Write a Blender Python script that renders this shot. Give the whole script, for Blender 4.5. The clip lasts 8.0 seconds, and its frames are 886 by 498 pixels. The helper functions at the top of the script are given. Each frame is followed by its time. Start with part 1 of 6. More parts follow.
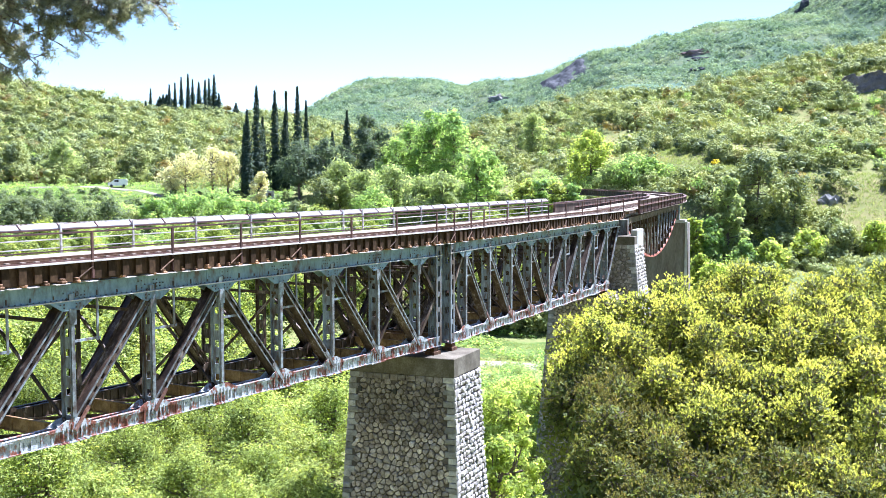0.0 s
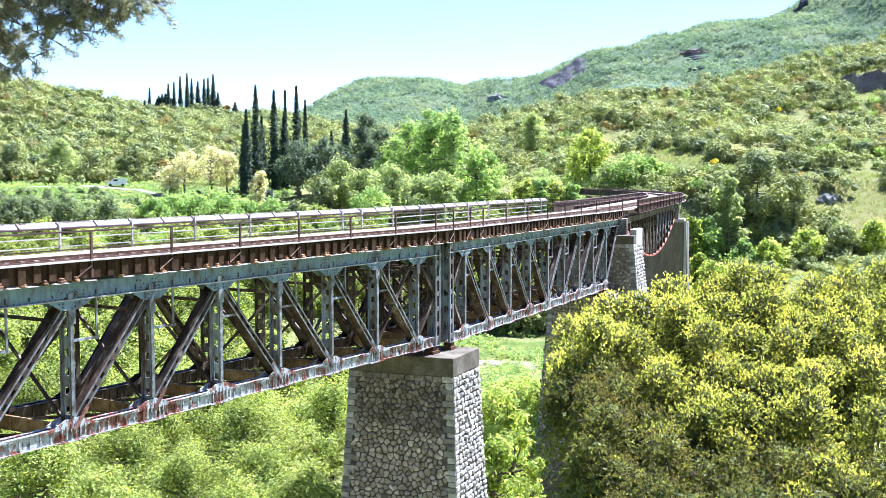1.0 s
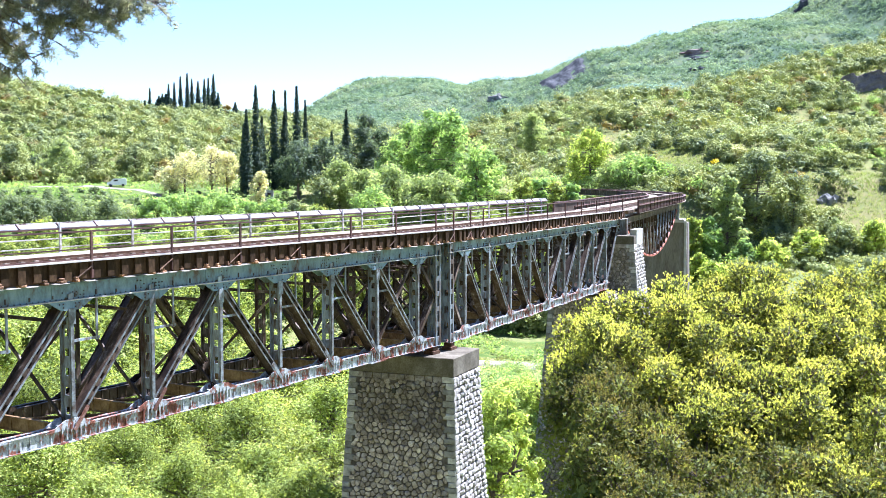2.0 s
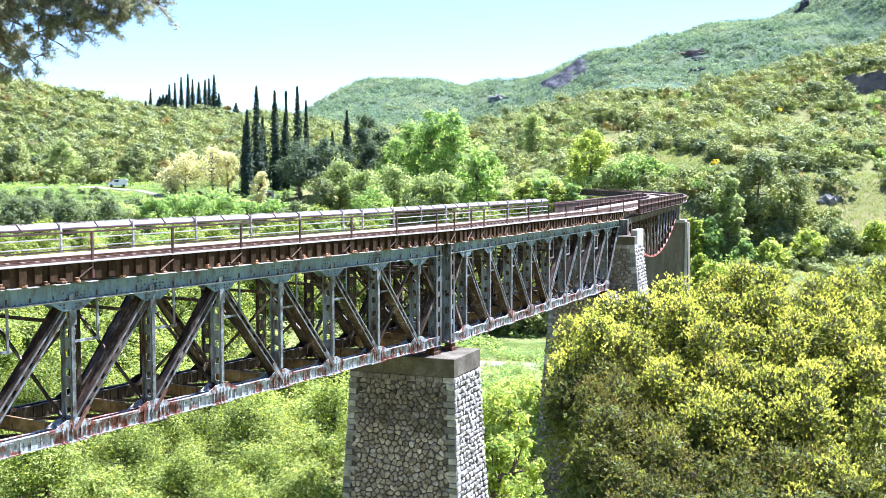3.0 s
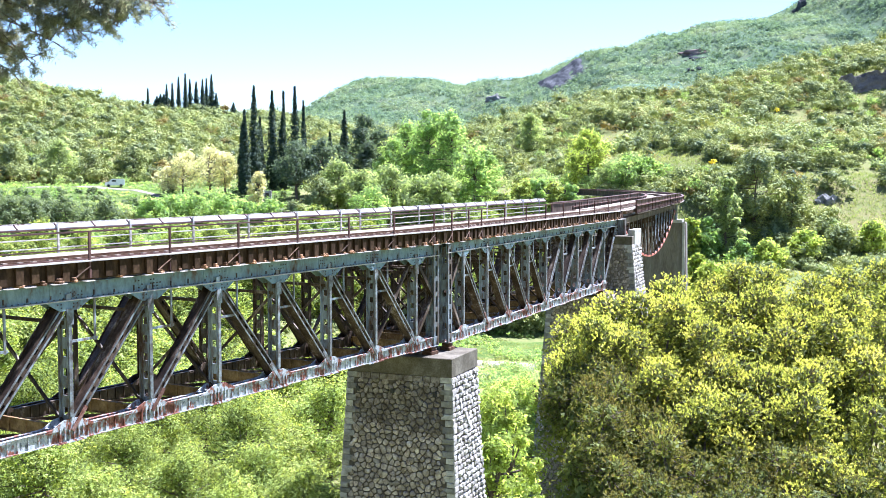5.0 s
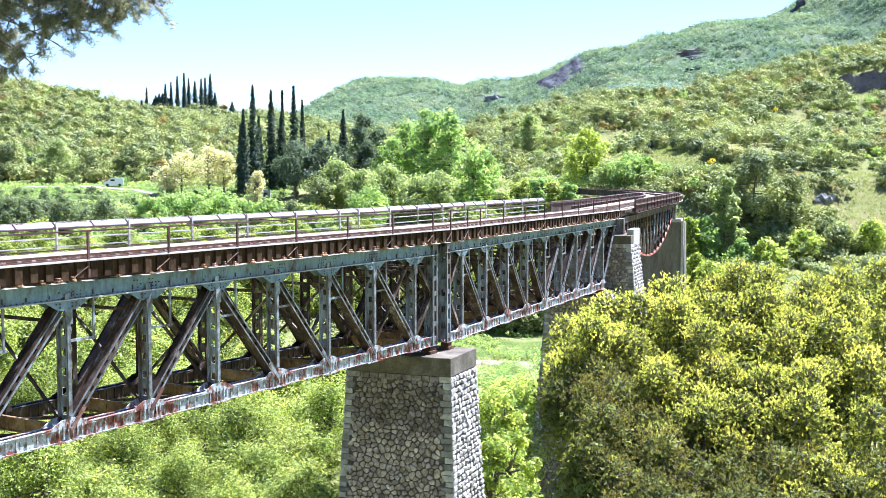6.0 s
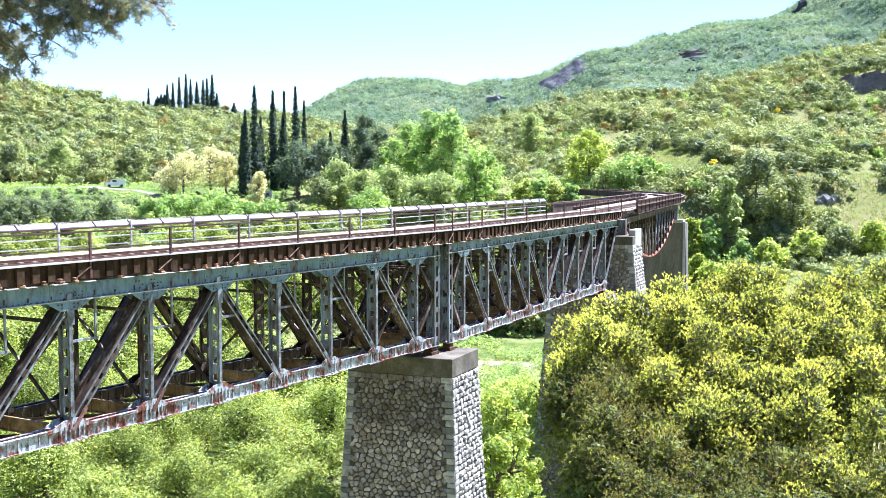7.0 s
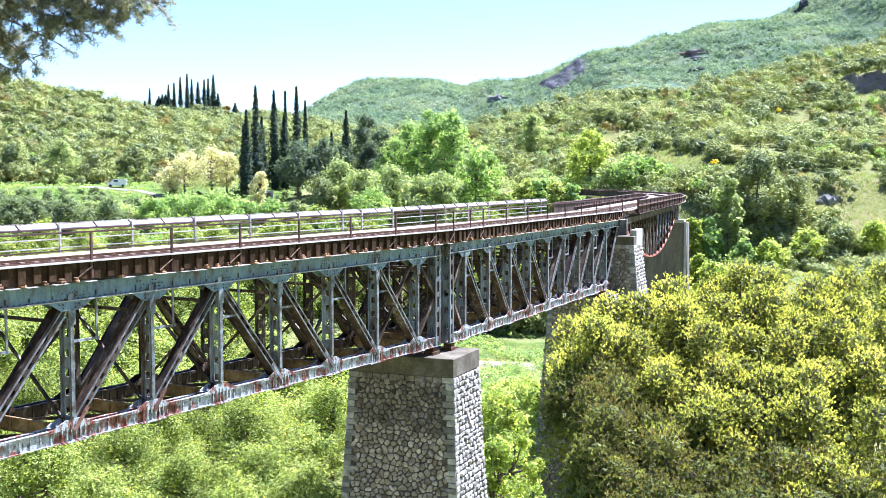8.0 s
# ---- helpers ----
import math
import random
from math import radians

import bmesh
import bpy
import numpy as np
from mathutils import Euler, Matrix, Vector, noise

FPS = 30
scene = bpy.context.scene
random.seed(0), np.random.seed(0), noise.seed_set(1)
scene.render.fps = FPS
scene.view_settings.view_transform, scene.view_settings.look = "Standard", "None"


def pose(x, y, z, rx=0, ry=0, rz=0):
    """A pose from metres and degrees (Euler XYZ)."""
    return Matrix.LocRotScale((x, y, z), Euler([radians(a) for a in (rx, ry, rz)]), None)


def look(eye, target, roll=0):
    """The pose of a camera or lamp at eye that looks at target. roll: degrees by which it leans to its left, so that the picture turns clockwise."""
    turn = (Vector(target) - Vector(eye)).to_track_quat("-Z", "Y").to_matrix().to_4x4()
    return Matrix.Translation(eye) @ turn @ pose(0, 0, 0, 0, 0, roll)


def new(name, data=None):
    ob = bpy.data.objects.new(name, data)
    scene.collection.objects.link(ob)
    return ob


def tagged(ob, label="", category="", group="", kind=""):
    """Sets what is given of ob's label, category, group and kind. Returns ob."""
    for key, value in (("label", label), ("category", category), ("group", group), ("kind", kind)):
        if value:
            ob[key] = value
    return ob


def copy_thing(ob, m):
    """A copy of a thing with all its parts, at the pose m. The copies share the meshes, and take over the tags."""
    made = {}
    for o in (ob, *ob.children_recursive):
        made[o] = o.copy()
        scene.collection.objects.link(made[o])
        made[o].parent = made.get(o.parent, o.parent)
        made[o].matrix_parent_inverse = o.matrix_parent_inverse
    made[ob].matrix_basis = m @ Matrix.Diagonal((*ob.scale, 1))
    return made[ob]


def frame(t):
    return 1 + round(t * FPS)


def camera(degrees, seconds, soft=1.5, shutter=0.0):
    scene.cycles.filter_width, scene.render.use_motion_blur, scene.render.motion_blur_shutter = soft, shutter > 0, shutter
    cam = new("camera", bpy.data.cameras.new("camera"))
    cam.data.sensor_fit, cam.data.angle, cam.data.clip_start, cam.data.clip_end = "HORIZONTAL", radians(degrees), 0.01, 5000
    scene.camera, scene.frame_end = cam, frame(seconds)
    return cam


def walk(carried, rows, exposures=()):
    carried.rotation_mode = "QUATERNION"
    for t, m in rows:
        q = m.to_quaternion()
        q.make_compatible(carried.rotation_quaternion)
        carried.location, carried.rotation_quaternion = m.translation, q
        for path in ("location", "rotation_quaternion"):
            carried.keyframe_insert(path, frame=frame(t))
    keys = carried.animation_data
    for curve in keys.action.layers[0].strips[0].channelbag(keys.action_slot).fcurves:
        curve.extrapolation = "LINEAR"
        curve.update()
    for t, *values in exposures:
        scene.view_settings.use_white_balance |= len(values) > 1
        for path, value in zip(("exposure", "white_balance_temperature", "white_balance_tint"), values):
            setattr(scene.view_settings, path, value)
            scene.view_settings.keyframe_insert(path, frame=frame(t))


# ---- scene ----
cam = camera(43.8, 8.0, soft=0.7)
CAM_Z = 30.0
F = 1950.0


def view(dx, dy):
    """The camera's pose, nudged sideways and up by a hand's small tremble."""
    return pose(0, 0, CAM_Z, 90 - 3.81 + math.degrees(dy / F), 0, math.degrees(dx / F))


walk(cam, [(0.0, view(2, 0)), (0.5, view(2, 0)), (1.0, view(0.4, -1.2)), (1.5, view(0.3, -1.2)), (3.0, view(2, 0)), (3.5, view(0.4, 0)),
           (4.0, view(-1.3, 0)), (4.5, view(-1.5, 0)), (6.0, view(-4.5, -1.3)), (6.5, view(-2.9, -0.9)), (7.0, view(-1.4, 0)), (7.5, view(-1.1, 0)), (8.0, view(0.5, 0))],
     exposures=[(0.0, 2.36, 5270, 20), (8.0, 2.36, 5270, 20)])

# ---- light ----
SUN_EL, SUN_X, SUN_Y = radians(58), 0.75, 0.66
world = bpy.data.worlds.new("sky")
scene.world = world
world.use_nodes = True
wn = world.node_tree
sky = wn.nodes.new("ShaderNodeTexSky")
sky.sky_type, sky.sun_disc = "NISHITA", False
sky.sun_elevation, sky.sun_rotation = SUN_EL, math.atan2(SUN_X, SUN_Y)
sky.air_density, sky.dust_density, sky.ozone_density, sky.altitude = 1.0, 0.0, 3.0, 100
wn.links.new(sky.outputs[0], wn.nodes["Background"].inputs[0])
wn.nodes["Background"].inputs[1].default_value = 0.047
sun = new("sun", bpy.data.lights.new("sun", "SUN"))
sun.data.energy, sun.data.angle, sun.data.color = 5.0, radians(0.53), (1.0, 0.95, 0.87)
ce = math.cos(SUN_EL)
hyp = math.hypot(SUN_X, SUN_Y)
sun.matrix_world = look((SUN_X / hyp * ce * 50, SUN_Y / hyp * ce * 50, 80 + math.sin(SUN_EL) * 50), (0, 0, 80))


# ---- materials ----
def material(name, colours, scale=2.0, fine=30.0, rough=0.8, metal=0.0, bump=0.3, space="Object", stops=None, spec=0.3, island=0.0, each=0.0, bump_size=0.02, stretch=None):
    """Colours blended by noise at two scales, with a fine relief; island, each: how much the value varies by piece."""
    m = bpy.data.materials.new(name)
    m.use_nodes = True
    t = m.node_tree
    b = t.nodes["Principled BSDF"]
    co = t.nodes.new("ShaderNodeTexCoord")
    n1, n2 = t.nodes.new("ShaderNodeTexNoise"), t.nodes.new("ShaderNodeTexNoise")
    for n, s in ((n1, scale), (n2, fine)):
        n.inputs["Scale"].default_value = s
        n.inputs["Detail"].default_value = 6
        n.inputs["Roughness"].default_value = 0.65
        if stretch:
            vm = t.nodes.new("ShaderNodeVectorMath")
            vm.operation = "MULTIPLY"
            vm.inputs[1].default_value = stretch
            t.links.new(co.outputs[space], vm.inputs[0])
            t.links.new(vm.outputs[0], n.inputs["Vector"])
        else:
            t.links.new(co.outputs[space], n.inputs["Vector"])
    mix = t.nodes.new("ShaderNodeMath")
    mix.operation = "MULTIPLY_ADD"
    mix.inputs[1].default_value = 0.35
    t.links.new(n2.outputs["Fac"], mix.inputs[0])
    sub = t.nodes.new("ShaderNodeMath")
    sub.operation = "MULTIPLY"
    sub.inputs[1].default_value = 0.65
    t.links.new(n1.outputs["Fac"], sub.inputs[0])
    t.links.new(sub.outputs[0], mix.inputs[2])
    ramp = t.nodes.new("ShaderNodeValToRGB")
    t.links.new(mix.outputs[0], ramp.inputs[0])
    el = ramp.color_ramp.elements
    pos = stops or [0.36 + 0.28 * i / max(1, len(colours) - 1) for i in range(len(colours))]
    while len(el) < len(colours):
        el.new(0.5)
    for e, p, c in zip(el, pos, colours):
        e.position, e.color = p, (*c, 1)
    out = ramp.outputs[0]
    for amount, kind in ((island, "ShaderNodeNewGeometry"), (each, "ShaderNodeObjectInfo")):
        if amount:
            g = t.nodes.new(kind)
            hsv = t.nodes.new("ShaderNodeHueSaturation")
            mr = t.nodes.new("ShaderNodeMapRange")
            mr.inputs[3].default_value, mr.inputs[4].default_value = 1 - amount, 1 + amount
            t.links.new(g.outputs["Random Per Island" if kind == "ShaderNodeNewGeometry" else "Random"], mr.inputs[0])
            t.links.new(mr.outputs[0], hsv.inputs["Value"])
            t.links.new(out, hsv.inputs["Color"])
            out = hsv.outputs[0]
    t.links.new(out, b.inputs["Base Color"])
    b.inputs["Roughness"].default_value, b.inputs["Metallic"].default_value = rough, metal
    b.inputs["Specular IOR Level"].default_value = spec
    if bump:
        bp = t.nodes.new("ShaderNodeBump")
        bp.inputs["Strength"].default_value, bp.inputs["Distance"].default_value = bump, bump_size
        t.links.new(mix.outputs[0], bp.inputs["Height"])
        t.links.new(bp.outputs[0], b.inputs["Normal"])
    return m


def foliage(name, colours, through_light=0.35, patch=0.15, island=0.35, space="Object", rough=0.75, spec=0.12, tint=(2.1, 1.9, 0.8), each=0.0):
    """Leaves: colour by patch and by leaf, with light that shines through."""
    m = material(name, colours, scale=patch, fine=patch * 9, rough=rough, bump=0, island=island, space=space, spec=spec, each=each)
    t = m.node_tree
    b, out = t.nodes["Principled BSDF"], t.nodes["Material Output"]
    colour = b.inputs["Base Color"].links[0].from_socket
    tr = t.nodes.new("ShaderNodeBsdfTranslucent")
    warm = t.nodes.new("ShaderNodeMixRGB")
    warm.blend_type = "MULTIPLY"
    warm.inputs[0].default_value = 1.0
    warm.inputs[2].default_value = (*tint, 1)
    t.links.new(colour, warm.inputs[1])
    t.links.new(warm.outputs[0], tr.inputs[0])
    mx = t.nodes.new("ShaderNodeMixShader")
    mx.inputs[0].default_value = through_light
    t.links.new(b.outputs[0], mx.inputs[1])
    t.links.new(tr.outputs[0], mx.inputs[2])
    t.links.new(mx.outputs[0], out.inputs[0])
    return m


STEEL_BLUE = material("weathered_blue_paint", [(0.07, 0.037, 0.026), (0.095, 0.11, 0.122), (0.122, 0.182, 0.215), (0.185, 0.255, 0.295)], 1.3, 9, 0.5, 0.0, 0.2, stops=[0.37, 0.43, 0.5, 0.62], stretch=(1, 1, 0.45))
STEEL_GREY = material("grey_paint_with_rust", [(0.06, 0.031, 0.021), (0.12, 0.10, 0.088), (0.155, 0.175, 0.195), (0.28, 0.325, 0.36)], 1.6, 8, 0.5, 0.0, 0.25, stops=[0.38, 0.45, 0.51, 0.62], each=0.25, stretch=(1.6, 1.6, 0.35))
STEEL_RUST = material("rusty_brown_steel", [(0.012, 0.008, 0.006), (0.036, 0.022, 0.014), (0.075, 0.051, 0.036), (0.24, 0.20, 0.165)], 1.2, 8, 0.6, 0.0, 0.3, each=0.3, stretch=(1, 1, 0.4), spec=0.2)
CHORD_LOW = material("peeling_pale_paint_over_rust", [(0.06, 0.02, 0.014), (0.19, 0.065, 0.042), (0.24, 0.155, 0.125), (0.21, 0.24, 0.265), (0.44, 0.45, 0.45), (0.10, 0.11, 0.125)], 1.5, 8, 0.6, 0.0, 0.25, stops=[0.37, 0.445, 0.475, 0.49, 0.56, 0.62], stretch=(1.5, 1, 0.9))
RAIL_RUST = material("rusted_rail_steel", [(0.04, 0.02, 0.012), (0.09, 0.05, 0.03), (0.15, 0.095, 0.06)], 3, 30, 0.8, 0.0, 0.2, spec=0.1)
POST_RUST = material("rust_brown_painted_steel", [(0.045, 0.022, 0.018), (0.085, 0.04, 0.032), (0.12, 0.075, 0.065)], 1.5, 20, 0.65, 0, 0.2, each=0.25)
RAIL_LIGHT = material("pale_painted_pipe", [(0.16, 0.12, 0.095), (0.40, 0.37, 0.33), (0.55, 0.52, 0.47)], 0.8, 9, 0.6, 0, 0.1)
STEEL_WORN = material("worn_pale_grey_paint", [(0.055, 0.034, 0.025), (0.11, 0.105, 0.10), (0.22, 0.255, 0.27)], 2.2, 9, 0.55, 0, 0.2, stops=[0.36, 0.46, 0.6], each=0.25)
# dusty ledges, whitened further to paint the sun that catches them
LEDGE_PALE = material("dusty_flange_toned_sunlit", [(0.22, 0.195, 0.17), (0.41, 0.385, 0.345), (0.54, 0.515, 0.47)], 1.2, 10, 0.8, 0, 0.2)
TIMBER = material("weathered_dark_timber", [(0.045, 0.026, 0.016), (0.10, 0.06, 0.038), (0.20, 0.13, 0.085)], 2.5, 25, 0.85, 0, 0.4, each=0.4)
DECK = material("dusty_walkway_boards", [(0.16, 0.122, 0.09), (0.27, 0.225, 0.18), (0.365, 0.315, 0.26)], 1.2, 12, 0.85, 0, 0.2, each=0.15, spec=0.04)
STONE = material("grey_brown_rubble_stone", [(0.09, 0.07, 0.054), (0.20, 0.164, 0.132), (0.30, 0.258, 0.218), (0.42, 0.38, 0.335)], 2.2, 22, 0.9, 0, 0.6, each=0.35, island=0.3)
STONE_PALE = material("pale_limestone", [(0.15, 0.132, 0.115), (0.29, 0.268, 0.245), (0.43, 0.41, 0.385)], 2.5, 22, 0.9, 0, 0.5, each=0.25, island=0.2)
QUOIN = material("pale_dressed_limestone", [(0.15, 0.138, 0.122), (0.26, 0.246, 0.225), (0.38, 0.365, 0.34)], 2.2, 20, 0.9, 0, 0.4, island=0.5)
MORTAR = material("dark_mortar", [(0.045, 0.037, 0.030), (0.09, 0.076, 0.064), (0.15, 0.13, 0.113)], 2, 30, 0.95, 0, 0.4)
MORTAR_TAN = material("weathered_tan_mortar", [(0.10, 0.082, 0.064), (0.155, 0.132, 0.108), (0.22, 0.195, 0.165)], 2, 30, 0.95, 0, 0.4)
CONCRETE = material("stained_concrete", [(0.045, 0.037, 0.024), (0.095, 0.081, 0.058), (0.17, 0.152, 0.118)], 0.9, 14, 0.9, 0, 0.3)
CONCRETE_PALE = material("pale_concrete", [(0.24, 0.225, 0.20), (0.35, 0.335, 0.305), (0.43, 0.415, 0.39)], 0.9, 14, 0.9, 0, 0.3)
GROUND = material("grass_and_dry_earth", [(0.055, 0.08, 0.026), (0.092, 0.116, 0.037), (0.13, 0.142, 0.05), (0.175, 0.158, 0.07)], 0.06, 0.9, 0.95, 0, 0.6, stops=[0.33, 0.42, 0.5, 0.6], bump_size=0.3, spec=0.04)
BARK = material("grey_brown_bark", [(0.05, 0.035, 0.025), (0.12, 0.09, 0.07), (0.2, 0.16, 0.13)], 3, 30, 0.9, 0, 0.6)
FASCIA = material("creosoted_brown_timber", [(0.016, 0.009, 0.005), (0.044, 0.026, 0.013), (0.082, 0.050, 0.026)], 1.8, 7, 0.85, 0, 0.4, each=0.3, spec=0.1, stretch=(1.5, 1.5, 0.6))
# far ground cover, blue-green because the distance haze is in its colour
GROUND_FAR = material("haze_tinted_low_garrigue", [(0.048, 0.078, 0.048), (0.068, 0.10, 0.058), (0.11, 0.125, 0.075)], 0.02, 0.25, 0.95, 0, 0.4, bump_size=0.5, spec=0.04)
ROCK = material("bare_grey_rock", [(0.022, 0.024, 0.028), (0.05, 0.053, 0.06), (0.10, 0.10, 0.105)], 0.12, 1.5, 0.95, 0, 0.8, bump_size=0.5, spec=0.04)
GREY_ROCK = material("pale_grey_weathered_rock", [(0.10, 0.10, 0.095), (0.18, 0.178, 0.17), (0.27, 0.265, 0.25)], 0.3, 2.5, 0.95, 0, 0.8, bump_size=0.3, spec=0.04)
CUT_ROCK = material("brown_cut_rock", [(0.10, 0.085, 0.08), (0.16, 0.138, 0.13), (0.22, 0.195, 0.18)], 0.3, 2.5, 0.95, 0, 0.8, bump_size=0.4, spec=0.04)
SOIL = material("bare_reddish_soil", [(0.11, 0.08, 0.08), (0.18, 0.135, 0.13), (0.28, 0.225, 0.20)], 0.1, 1.0, 0.95, 0, 0.4, bump_size=0.3, spec=0.04)
GRAVEL = material("pale_gravel_road", [(0.15, 0.13, 0.105), (0.21, 0.185, 0.152), (0.26, 0.235, 0.195)], 0.4, 6, 0.95, 0, 0.3, spec=0.04)
MEADOW = material("bright_meadow_grass", [(0.05, 0.085, 0.02), (0.085, 0.12, 0.03), (0.145, 0.155, 0.055)], 0.25, 2.5, 0.95, 0, 0.6, stops=[0.38, 0.5, 0.62], bump_size=0.25, spec=0.04)
# olive leaves; bluer dark stops and yellower bright stops imitate shade and sun
L_MAQUIS = foliage("olive_green_scrub_leaves", [(0.078, 0.112, 0.070), (0.165, 0.20, 0.088), (0.285, 0.318, 0.10), (0.345, 0.335, 0.115)], 0.14, 0.13, 0.2, tint=(1.9, 1.8, 0.9))
L_BRONZE = foliage("bronze_olive_scrub_leaves", [(0.11, 0.105, 0.045), (0.19, 0.165, 0.065), (0.26, 0.20, 0.085)], 0.38, 0.07, 0.25, tint=(1.9, 1.75, 0.85))
L_BRIGHT = foliage("bright_spring_leaves", [(0.145, 0.23, 0.095), (0.215, 0.305, 0.125), (0.31, 0.38, 0.165)], 0.6, 0.08, tint=(2.0, 1.9, 0.85))
L_GREY = foliage("grey_green_leaves", [(0.155, 0.20, 0.095), (0.24, 0.29, 0.145), (0.34, 0.375, 0.205)], 0.6, 0.08, 0.25, tint=(1.9, 1.85, 0.95))
L_SAGE = foliage("dull_sage_green_leaves", [(0.085, 0.115, 0.06), (0.135, 0.17, 0.088), (0.21, 0.235, 0.13)], 0.4, 0.08, 0.3, tint=(1.8, 1.8, 0.95))
# far scrub colour lightened and blued to carry the haze
L_FAR = foliage("haze_tinted_hillside_scrub", [(0.125, 0.19, 0.12), (0.185, 0.25, 0.155), (0.28, 0.325, 0.195)], 0.3, 0.02, 0.3, tint=(1.6, 1.6, 1.0), spec=0.02)
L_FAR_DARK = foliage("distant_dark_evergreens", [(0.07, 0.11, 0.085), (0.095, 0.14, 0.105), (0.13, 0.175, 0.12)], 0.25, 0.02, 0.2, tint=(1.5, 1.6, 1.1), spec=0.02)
L_BUSH = foliage("glossy_yellow_green_leaves", [(0.105, 0.132, 0.042), (0.265, 0.29, 0.078), (0.43, 0.425, 0.11), (0.54, 0.43, 0.14)], 0.45, 0.9, 0.5, rough=0.6, spec=0.12, each=0.18, tint=(2.0, 1.97, 0.75))
# dark leaf colour for the inside of the near shrubs, painting in its shade
L_INNER_SHADE = foliage("shade_dark_inner_leaves", [(0.06, 0.08, 0.026), (0.13, 0.155, 0.044), (0.21, 0.225, 0.062)], 0.42, 0.9, 0.4, rough=0.6, spec=0.12)
# bronze-olive leaves, also darkened for the shade under the upper shrubs
L_DULL_SHADE = foliage("dull_olive_leaves_shade_darkened", [(0.032, 0.041, 0.018), (0.08, 0.09, 0.032), (0.155, 0.15, 0.05), (0.225, 0.175, 0.07)], 0.32, 1.1, 0.45, rough=0.7, spec=0.06)
L_VALLEY = foliage("fresh_green_tree_leaves", [(0.10, 0.145, 0.040), (0.22, 0.275, 0.075), (0.37, 0.39, 0.13)], 0.4, 0.22, 0.62, each=0.25, spec=0.06)
L_RIVER = foliage("pale_young_poplar_leaves", [(0.17, 0.23, 0.075), (0.24, 0.31, 0.10), (0.35, 0.39, 0.15)], 0.72, 0.3, 0.4)
L_CYPRESS = foliage("dark_cypress_sprays", [(0.028, 0.046, 0.034), (0.048, 0.072, 0.05), (0.075, 0.10, 0.065)], 0.25, 0.3)
L_PINE = foliage("dark_pine_needles", [(0.075, 0.085, 0.09), (0.15, 0.158, 0.142), (0.32, 0.285, 0.19)], 0.55, 1.2, tint=(1.9, 1.9, 1.1))
L_STONEPINE = foliage("grey_green_pine_needles", [(0.055, 0.08, 0.06), (0.10, 0.13, 0.09), (0.155, 0.18, 0.12)], 0.4, 0.3, tint=(1.8, 1.9, 1.0))
L_DRY = foliage("dry_straw_grass", [(0.14, 0.18, 0.07), (0.195, 0.225, 0.09), (0.27, 0.27, 0.12)], 0.45, 0.1, 0.3, tint=(1.8, 1.8, 0.95))
L_BLOSSOM = foliage("cream_white_blossom", [(0.30, 0.33, 0.17), (0.48, 0.48, 0.33), (0.64, 0.62, 0.49)], 0.4, 0.5, 0.35)
L_BROOM = foliage("yellow_broom_flowers", [(0.34, 0.30, 0.02), (0.55, 0.46, 0.02), (0.3, 0.3, 0.04)], 0.3, 0.3)
WHITE_PAINT = material("white_car_paint", [(0.7, 0.7, 0.7), (0.78, 0.78, 0.78), (0.82, 0.82, 0.82)], 2, 20, 0.3, 0, 0)
BLACK = material("black_rubber_and_glass", [(0.01, 0.01, 0.012), (0.02, 0.02, 0.024), (0.03, 0.03, 0.034)], 4, 30, 0.35, 0, 0)


# ---- mesh helpers ----
def part(name, bm, mat, parent=None, label="", smooth=False):
    me = bpy.data.meshes.new(name)
    bm.to_mesh(me)
    bm.free()
    me.materials.append(mat)
    if smooth:
        for p in me.polygons:
            p.use_smooth = True
    ob = new(name, me)
    ob.parent = parent
    if label:
        tagged(ob, label)
    return ob


def share(name, me, parent, m):
    ob = new(name, me)
    ob.parent = parent
    ob.matrix_basis = m
    return ob


def thing(name, m, label, category, group="", kind=""):
    ob = new(name)
    ob.matrix_world = m
    ob.empty_display_size = 0.2
    return tagged(ob, label, category, group, kind)


def box(bm, lo, hi):
    v = [bm.verts.new((x, y, z)) for z in (lo[2], hi[2]) for y in (lo[1], hi[1]) for x in (lo[0], hi[0])]
    for f in ((0, 2, 3, 1), (4, 5, 7, 6), (0, 1, 5, 4), (2, 6, 7, 3), (0, 4, 6, 2), (1, 3, 7, 5)):
        bm.faces.new([v[i] for i in f])
    return v


def beam(bm, p, q, w, h, side=(0, 1, 0), off=0.0):
    """A bar from p to q, w across along 'side', h the other way; off shifts it along side."""
    p, q, s = Vector(p), Vector(q), Vector(side)
    d = (q - p).normalized()
    s = (s - d * s.dot(d)).normalized()
    n = d.cross(s)
    p, q = p + s * off, q + s * off
    v = [bm.verts.new(c + s * (a * w / 2) + n * (b * h / 2)) for c in (p, q) for a, b in ((-1, -1), (1, -1), (1, 1), (-1, 1))]
    for f in ((3, 2, 1, 0), (4, 5, 6, 7), (0, 1, 5, 4), (1, 2, 6, 5), (2, 3, 7, 6), (3, 0, 4, 7)):
        bm.faces.new([v[i] for i in f])


def tube(bm, p, q, r0, r1, n=8):
    p, q = Vector(p), Vector(q)
    d = (q - p).normalized()
    s = d.orthogonal().normalized()
    u = d.cross(s)
    rings = [[bm.verts.new(c + (s * math.cos(a) + u * math.sin(a)) * r) for a in (2 * math.pi * i / n for i in range(n))] for c, r in ((p, r0), (q, r1))]
    for i in range(n):
        j = (i + 1) % n
        bm.faces.new((rings[0][i], rings[0][j], rings[1][j], rings[1][i]))
    bm.faces.new(rings[0][::-1])
    bm.faces.new(rings[1])


